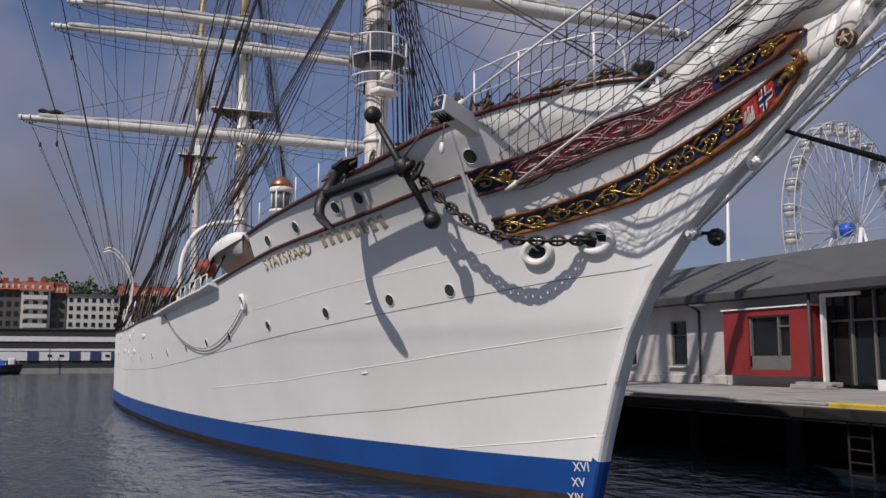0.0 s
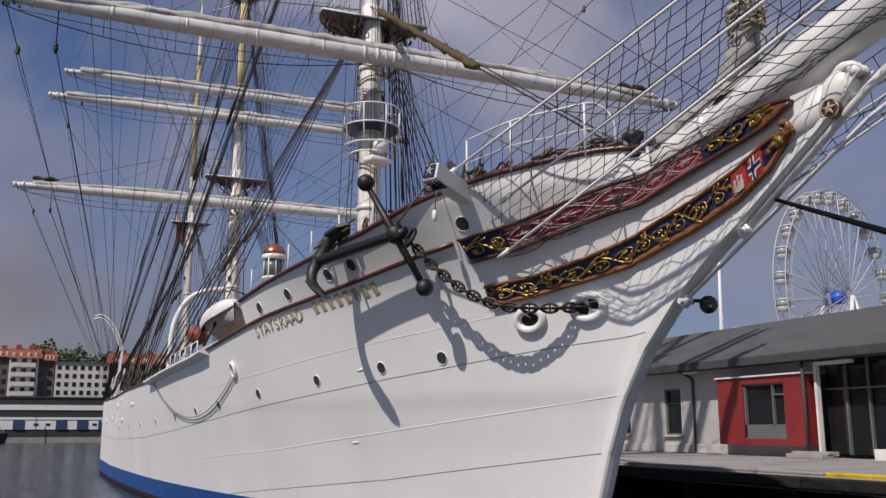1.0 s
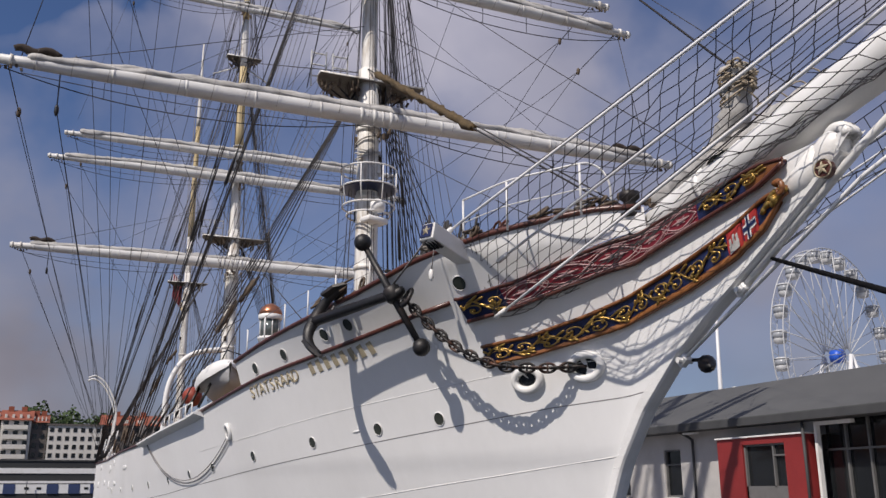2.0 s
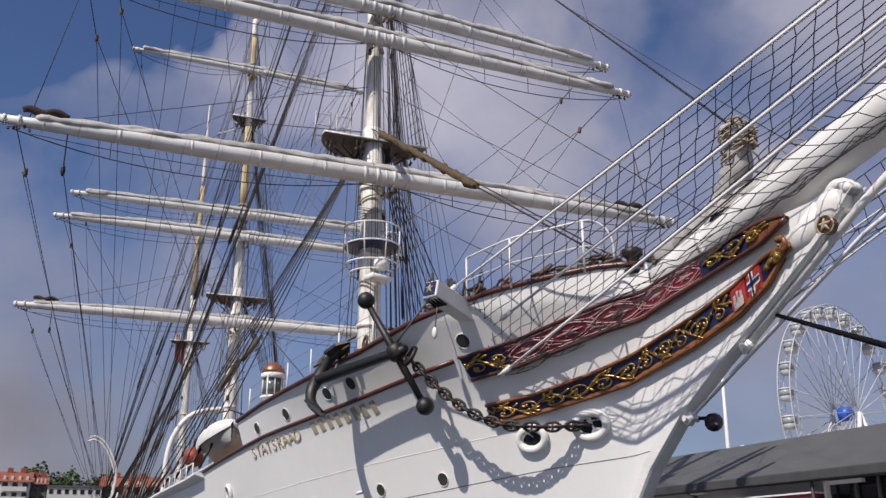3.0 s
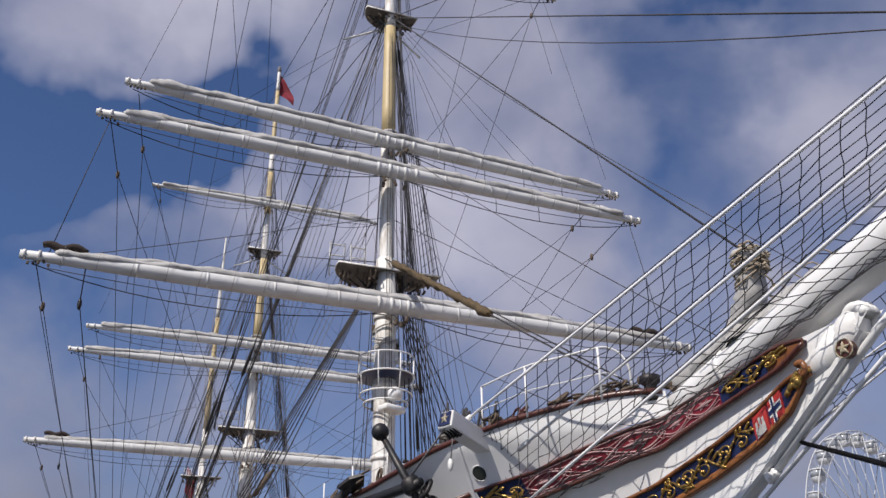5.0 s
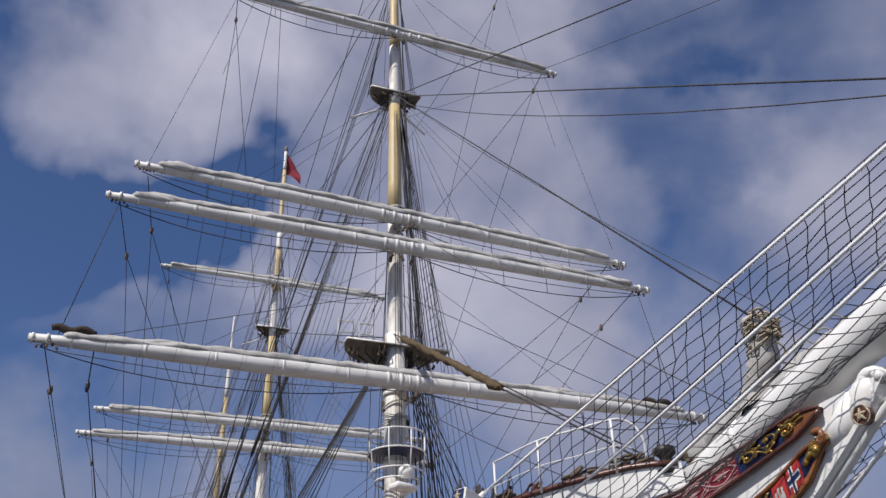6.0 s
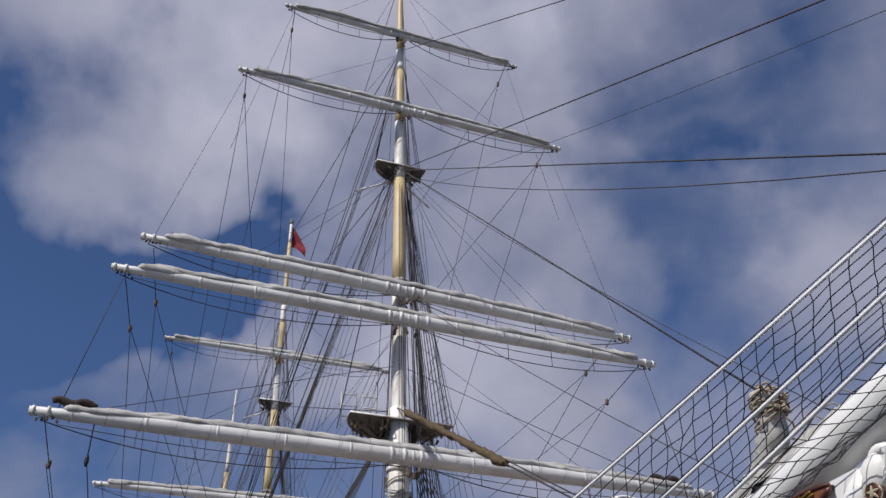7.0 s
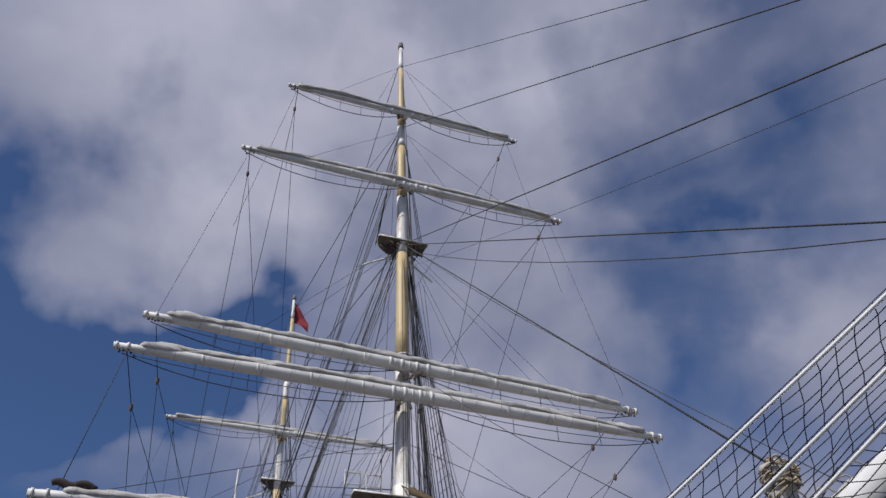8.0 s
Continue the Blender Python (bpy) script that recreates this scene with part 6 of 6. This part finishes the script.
# red bay, standing out from the wall
bay = hpart("red_bay", box(bmesh.new(), (-4.09, 18.65, 3.5), (1.62, 0.8, 2.85)), REDWALL, None, "red-clad window bay")
for c, s in (((-0.24, 18.65, 3.5), (1.1, 0.8, 2.85)), ((-2.04, 18.65, 4.78), (2.49, 0.8, 0.29)), ((-2.04, 18.65, 2.2), (2.49, 0.8, 0.26))):
    hpart("red_panel", box(bmesh.new(), c, s), REDWALL, bay)
bm = bmesh.new()
for c, s in (((-2.04, 18.4, 4.6), (2.49, 0.12, 0.08)), ((-2.04, 18.4, 2.62), (2.49, 0.12, 0.6)), ((-3.24, 18.4, 3.5), (0.1, 0.12, 2.2)), ((-0.84, 18.4, 3.5), (0.1, 0.12, 2.2)), ((-1.55, 18.4, 3.7), (0.08, 0.12, 1.7)), ((-1.2, 18.4, 4.15), (0.7, 0.1, 0.06))):
    box(bm, c, s)
hpart("bay_window", bm, FRAME_GREY, bay, "grey framed window")
bm = bmesh.new()
box(bm, (-2.04, 18.48, 3.5), (2.45, 0.02, 2.2))
hpart("pane", bm, DARKGLASS, bay)
bm = bmesh.new()
box(bm, (-2.28, 18.62, 4.96), (5.3, 0.95, 0.06))
hpart("bay_flashing", bm, WHITE, bay, "pale flashing")
# glazed entrance, deep under the roof
bm = bmesh.new()
for xx in (0.6, 4.2, 8.2, 12.2):
    box(bm, (xx, 18.7, 3.55), (0.12, 0.2, 3.6))
box(bm, (1.55, 18.7, 5.3), (1.78, 0.2, 0.14))
box(bm, (7.7, 18.7, 1.8), (9.0, 0.22, 0.4))
ent = hpart("entrance_frame", bm, WHITE, None, "white entrance frame")
bm = bmesh.new()
box(bm, (6.4, 19.4, 3.6), (12.0, 0.04, 3.7))
hpart("entrance_glass", bm, DARKGLASS, ent, "dark glazed front")
bm = bmesh.new()
for xx in (1.5, 2.6, 3.7, 5.2, 6.6):
    box(bm, (xx, 19.3, 3.6), (0.09, 0.12, 3.7))
box(bm, (6.4, 19.3, 4.3), (12, 0.1, 0.08))
hpart("mullion", bm, FRAME_GREY, ent)
for i in range(2):
    bm = bmesh.new()
    box(bm, (0.6, 18.3 - 0.3 * i, 1.78 - 0.09 * i), (1.9, 0.6, 0.18), bevel=0.02)
    hpart("step", bm, CONCRETE, None, "concrete step")
# downpipe with swan neck
hpart("downpipe", tube(bmesh.new(), smooth_path([(-7.9, 18.3, 5.5), (-7.7, 18.6, 5.35), (-7.45, 18.85, 5.1), (-7.45, 18.9, 4.8), (-7.45, 18.9, 1.7)], 5), 0.06, 8), FASCIA, None, "dark downpipe", True)
hpart("downpipe", tube(bmesh.new(), [(0.4, 18.16, 5.4), (0.42, 18.16, 1.7)], 0.06, 8), FASCIA, None, "dark downpipe", True)
hpart("wall_lamp", box(bmesh.new(), (-6.9, 18.4, 5.35), (0.9, 0.3, 0.08), bevel=0.02), STEEL, None, "pale wall lamp")
# roof: slab, eaves standing out
bm = bmesh.new()
rows = [[(xx, 17.9, 5.62), (xx, 17.9, 5.78), (xx, 22.6, 7.85), (xx, 27.5, 5.7), (xx, 27.5, 5.5), (xx, 22.6, 7.6)] for xx in (-52, 14)]
g = sheet(bm, [r + [r[0]] for r in rows])
bm.faces.new(g[0][:-1])
bm.faces.new(g[1][:-1][::-1])
hpart("roof", bm, ROOF, None, "dark grey pitched roof")
hpart("fascia", box(bmesh.new(), (-19, 17.93, 5.58), (66, 0.12, 0.3)), FASCIA, None, "dark fascia and gutter")
bm = bmesh.new()
box(bm, (-19, 18.5, 5.47), (66, 1.2, 0.06))
hpart("soffit", bm, FASCIA, None)
bm = bmesh.new()
box(bm, (-25, 26.5, 3.5), (50, 0.3, 3.9))
hpart("wall", bm, PLASTER, None)

# ---- ferris wheel ----
HUB = Vector(EYE) + 142 * Vector((-0.6805, 0.7212, 0.1297))
wheel = thing("ferris_wheel", "tall white ferris wheel with open spokes and blue hub", "ferris wheel", at=(HUB.x, HUB.y, 1.6))
WR = 15.6
view = Vector((HUB.x - EYE[0], HUB.y - EYE[1], 0)).normalized()
ang = math.atan2(view.y, view.x) - math.pi / 2 + radians(63)
hx = Vector((math.cos(ang), math.sin(ang), 0))
hn = Vector((-math.sin(ang), math.cos(ang), 0))
up = Vector((0, 0, 1))
H0 = Vector((0, 0, HUB.z - 1.6))
NG = 26
ring = [2 * math.pi * k / 78 for k in range(78)]


def on_wheel(a, r, off):
    return H0 + hn * off + hx * (r * math.cos(a)) + up * (r * math.sin(a))


for s in (-1, 1):
    part("rim", tube(bmesh.new(), [on_wheel(a, WR, 0.9 * s) for a in ring], 0.085, 5, True), WHEEL, wheel, "white tubular rim", True)
    part("inner_rim", tube(bmesh.new(), [on_wheel(a, WR - 1.5, 0.9 * s) for a in ring], 0.045, 5, True), WHEEL, wheel, "", True)
for k in range(NG):
    a = 2 * math.pi * (k + 0.5) / NG
    # a spoke from each end of the hub, and the lattice between the rims
    for s in (-1, 1):
        part("spoke", tube(bmesh.new(), [on_wheel(a + 0.25 * s, 0.9, 1.5 * s), on_wheel(a, WR, 0.9 * s)], 0.05 if k % 2 else 0.075, 5), WHEEL, wheel, "", True)
        bm = bmesh.new()
        for q in range(3):
            b0 = a + 2 * math.pi * (q - 1) / (3 * NG)
            tube(bm, [on_wheel(b0, WR, 0.9 * s), on_wheel(b0 + math.pi / (3 * NG), WR - 1.5, 0.9 * s), on_wheel(b0 + 2 * math.pi / (3 * NG), WR, 0.9 * s)], 0.035, 4)
        part("rim_lattice", bm, WHEEL, wheel)
    part("cross_tie", tube(bmesh.new(), [on_wheel(a, WR, -0.9), on_wheel(a, WR, 0.9)], 0.06, 5), WHEEL, wheel)
    c = on_wheel(a, WR - 0.55, 0)
    q = Matrix((hx, hn, up)).transposed()
    m4 = Matrix.Translation(c) @ q.to_4x4()
    gondola = part("gondola", lathe(bmesh.new(), [(0.88, -0.75), (0.9, -0.9), (0.75, -1.4), (0.3, -1.5)], 12, m4), WHEEL, wheel, "white round gondola", True)
    part("roof", lathe(bmesh.new(), [(0.15, 0.42), (0.7, 0.34), (1.0, 0.2), (1.02, 0.1)], 12, m4), WHEEL, gondola, "", True)
    part("glazing", lathe(bmesh.new(), [(0.93, 0.12), (0.93, -0.75)], 12, m4), CABGLASS, gondola, "grey-tinted glazing", True)
bm = bmesh.new()
lathe(bm, [(0.4, -0.8), (1.0, -0.75), (1.0, 0.75), (0.4, 0.8)], 20, Matrix.Translation(H0) @ hn.to_track_quat("Z", "Y").to_matrix().to_4x4())
part("hub", bm, HUBBLUE, wheel, "blue hub drum", True)
for s in (-1, 1):
    for t in (-1, 1):
        part("support_leg", tube(bmesh.new(), [H0 + hn * (2.0 * s), Vector((0, 0, 0)) + hn * (3.6 * s) + hx * (8.5 * t)], 0.3, 8), STEEL, wheel, "white slanted support leg", True)

# slim white lamp mast behind the roof
PB = Vector(EYE) + 75 * Vector((-0.76214896, 0.63938992, 0.0))
mast = thing("lamp_post", "slim white lighting mast behind the warehouse", "lamp post", at=(PB.x, PB.y, 1.6))
part("pole", tube(bmesh.new(), [(0, 0, 0), (0, 0, 9), (0.1, 0.1, 15.5)], [0.2, 0.17, 0.09], 8), STEEL, mast, "", True)
bm = bmesh.new()
for dx, dz in ((0.5, 8.6), (0.8, 8.3), (1.1, 8.7)):
    box(bm, (dx * 0.7, dx * 0.7, dz), (0.35, 0.35, 0.5), bevel=0.05)
tube(bm, [(0, 0, 8.3), (0.9, 0.9, 8.3)], 0.06, 5)
part("lamp_head", bm, STEEL, mast)

# ---- far shore ----
bm = bmesh.new()
box(bm, (-690, 0, 0.55), (1000, 900, 1.3))
tagged(part("ground", bm, CONCRETE), "far quay and land across the harbour", "ground", kind="structure")
term = thing("ferry_terminal", "long dark quayside terminal with white bands and doors", "building", at=(-196, -30, 1.2))
bm = bmesh.new()
box(bm, (0, 0, 4.2), (12, 70, 8.4))
part("wall", bm, TERMINAL, term, "dark cladding")
for z, h in ((6.35, 1.1), (4.0, 0.5)):
    bm = bmesh.new()
    box(bm, (6.05, 0, z), (0.25, 70, h))
    part("white_band", bm, WHITE, term, "white fascia band")
bm = bmesh.new()
box(bm, (6.05, 0, 2.6), (0.2, 70, 1.9))
part("white_panel", bm, WHITE, term, "white wall panels")
for y in (-31, -22.5, -14, -5.5, 3.5, 13.8, 22.3, 26.6, 31.0):
    bm = bmesh.new()
    box(bm, (6.12, y, 2.55), (0.3, 2.3, 2.0), bevel=0.05)
    part("door", bm, DOORBLUE, term, "dark blue shutter")
for y in (17.2, 19.6, 29.1):
    bm = bmesh.new()
    box(bm, (6.12, y, 2.7), (0.26, 0.9, 0.5), bevel=0.05)
    part("window", bm, DARKGLASS, term)
for y in (14.0, -8.0):
    part("pole", tube(bmesh.new(), [(7.2, y + 3.2, -0.2), (7.2, y + 3.2, 4.6)], 0.09, 6), TERMINAL, term)
bm = bmesh.new()
box(bm, (0, 0, 8.55), (12.4, 70.4, 0.3))
part("roof", bm, FASCIA, term)


def motor_boat(x, y):
    t = thing("motor_boat", "small moored motor boat with a blue canvas cover", "boat", at=(x, y, 0.0))
    rows = []
    for i in range(9):
        u = i / 8
        w = 1.15 * (1 - max(0, (u - 0.45) / 0.55) ** 2.2) + 0.04
        rows.append([(-w, -3.0 + 6.2 * u, 1.15 + 0.25 * u * u), (-0.8 * w, -3.0 + 5.9 * u, 0.35), (0, -3.0 + 5.7 * u, -0.2), (0.8 * w, -3.0 + 5.9 * u, 0.35), (w, -3.0 + 6.2 * u, 1.15 + 0.25 * u * u), (0, -3.0 + 6.2 * u, 1.25 + 0.25 * u * u), (-w, -3.0 + 6.2 * u, 1.15 + 0.25 * u * u)])
    bm = bmesh.new()
    sheet(bm, rows)
    part("hull", bm, TERMINAL, t, "dark hull")
    t.scale = (1.45, 1.3, 1.5)
    bm = bmesh.new()
    rows = [[(1.0 * s, -2.4 + 3.6 * u, 1.2 + 1.3 * math.sin(math.pi * min(0.15 + u, 1.0)) * (1 - s * s) ** 0.5) for s in [-1 + 0.25 * q for q in range(9)]] for u in [v / 8 for v in range(9)]]
    sheet(bm, rows)
    part("canvas_cover", bm, HUBBLUE, t, "blue canvas cover", True)
    bm = bmesh.new()
    box(bm, (0, 1.5, 1.75), (1.5, 1.0, 1.0), bevel=0.15)
    part("wheelhouse", bm, WHITE, t, "pale wheelhouse")
    bm = bmesh.new()
    for yy in (-2.6, 0.6, 2.4):
        tube(bm, [(0, yy, 1.2), (0.1, yy + 0.1, 3.4)], 0.05, 5)
    tube(bm, [(0.1, -2.5, 3.3), (0.1, 0.7, 3.4), (0, 2.6, 2.2)], 0.04, 5)
    part("mast_and_rail", bm, STEEL, t)


motor_boat(-185.5, -22.0)


def block(name, label, y0, y1, z1, x, depth, mat, rows_, cols, roofmat, balcony=False, roof_h=3.0):
    t = thing(name, label, "building", "houses across the harbour", at=(x, (y0 + y1) / 2, 1.2))
    w = y1 - y0
    bm = bmesh.new()
    box(bm, (-depth / 2, 0, z1 / 2), (depth, w, z1))
    part("wall", bm, mat, t)
    bm = bmesh.new()
    if roof_h:
        rows2 = [[(0.8, yy, z1), (-depth / 2, yy, z1 + roof_h), (-depth - 0.8, yy, z1)] for yy in (-w / 2 - 0.4, w / 2 + 0.4)]
        g2 = sheet(bm, rows2)
        bm.faces.new(g2[0])
        bm.faces.new(g2[1][::-1])
        bm.faces.new((g2[0][0], g2[1][0], g2[1][2], g2[0][2]))
        for yy in (-w * 0.25, w * 0.2):
            box(bm, (-depth * 0.45, yy, z1 + roof_h), (0.9, 1.2, 1.6))
    else:
        box(bm, (-depth / 2, 0, z1 + 0.2), (depth + 0.6, w + 0.6, 0.4))
    part("roof", bm, roofmat, t, "orange tiled roof" if roof_h else "flat roof")
    z0 = 9.2
    for r in range(rows_):
        zc = z0 + (r + 0.5) * (z1 - z0) / rows_
        if balcony:
            bm = bmesh.new()
            box(bm, (0.5, 0, zc - 0.5), (1.0, w * 0.8, 1.0))
            part("balcony", bm, PALE, t, "pale balcony front")
        for c in range(cols):
            yc = -w / 2 + (c + 0.5) * w / cols
            bm = bmesh.new()
            box(bm, (0.02, yc, zc + 0.35 * balcony), (0.12, w / cols * 0.5, (z1 - z0) / rows_ * 0.5))
            part("window", bm, DARKGLASS, t)
    if roof_h:
        for k in range(4):
            bm = bmesh.new()
            box(bm, (-1.5, -w / 2 + (k + 0.5) * w / 4, z1 + 0.8), (1.6, w / 12, 1.2))
            part("dormer", bm, PALE, t, "white dormer window")
    return t


block("apartment_house", "dark plastered apartment house with orange tiled roof", -60, -25.2, 18.4, -206, 14, DARKWALL, 4, 10, TILES)
block("apartment_house", "dark brick apartment house with orange tiled roof", -25, -19.9, 18.2, -206, 14, DARKWALL, 4, 3, TILES, False, 2.4)
block("apartment_house", "apartment house with pale balconies and orange tiled roof", -19.8, -13.5, 18.0, -205, 14, PALE, 4, 3, TILES, True, 2.8)
block("apartment_house", "dark brick apartment house with orange tiled roof", -13.4, -10.0, 17.6, -206, 14, DARKWALL, 4, 2, TILES, False, 2.4)
block("apartment_house", "white rendered block with rows of dark windows", -9.8, 2.0, 17.0, -205, 14, PALE, 4, 7, DARKWALL, False, 0)
block("apartment_house", "brown house behind the ship's rigging", 2.4, 16, 17.5, -208, 14, DARKWALL, 4, 6, TILES)


def tree(x, y, z, h, w, seed):
    rnd = random.Random(seed)
    t = thing("tree", "leafy green broadleaf tree behind the houses", "tree", "trees behind the houses", at=(x, y, z))
    bm = bmesh.new()
    tube(bm, [(0, 0, 0), (0.1, 0.1, h * 0.45), (0.2, 0, h * 0.7)], [0.45, 0.32, 0.15], 8)
    for k in range(6):
        a = k * 1.05
        tube(bm, [(0.1, 0.1, h * 0.45), (math.cos(a) * w * 0.3, math.sin(a) * w * 0.3, h * 0.7), (math.cos(a) * w * 0.42, math.sin(a) * w * 0.42, h * 0.85)], [0.2, 0.12, 0.05], 5)
    part("trunk", bm, BARK, t, "", True)
    bm = bmesh.new()
    for k in range(3200):
        v = Vector([rnd.gauss(0, 1) for _ in range(3)]).normalized() * rnd.uniform(0.35, 1.0)
        lump = 1 + 0.35 * noise.noise(v * 2.2 + Vector((seed, 0, 0)))
        c = Vector((v.x * w * 0.5 * lump, v.y * w * 0.5 * lump, h * 0.68 + v.z * h * 0.34 * lump))
        q = Euler((rnd.random() * 6, rnd.random() * 6, rnd.random() * 6)).to_matrix() * rnd.uniform(0.3, 0.6)
        bm.faces.new([bm.verts.new(c + q @ Vector(p)) for p in ((-0.5, -0.8, 0), (0.5, -0.6, 0.1), (0.6, 0.6, 0), (-0.4, 0.8, -0.1))])
    part("crown", bm, LEAF, t)


tree(-232, -13, 1.2, 24.0, 10, 1)
tree(-236, -5.5, 1.2, 23.0, 11, 2)
tree(-234, -31, 1.2, 26.5, 12, 3)
tree(-236, 3, 1.2, 22.0, 11, 4)

# quay under the camera, out of view
bm = bmesh.new()
box(bm, (36.5, -6, 0.4), (18, 40, 1.5), bevel=0.03)
tagged(part("quay_near", bm, CONCRETE), "concrete quay at the ship's bow", "quay", kind="structure")
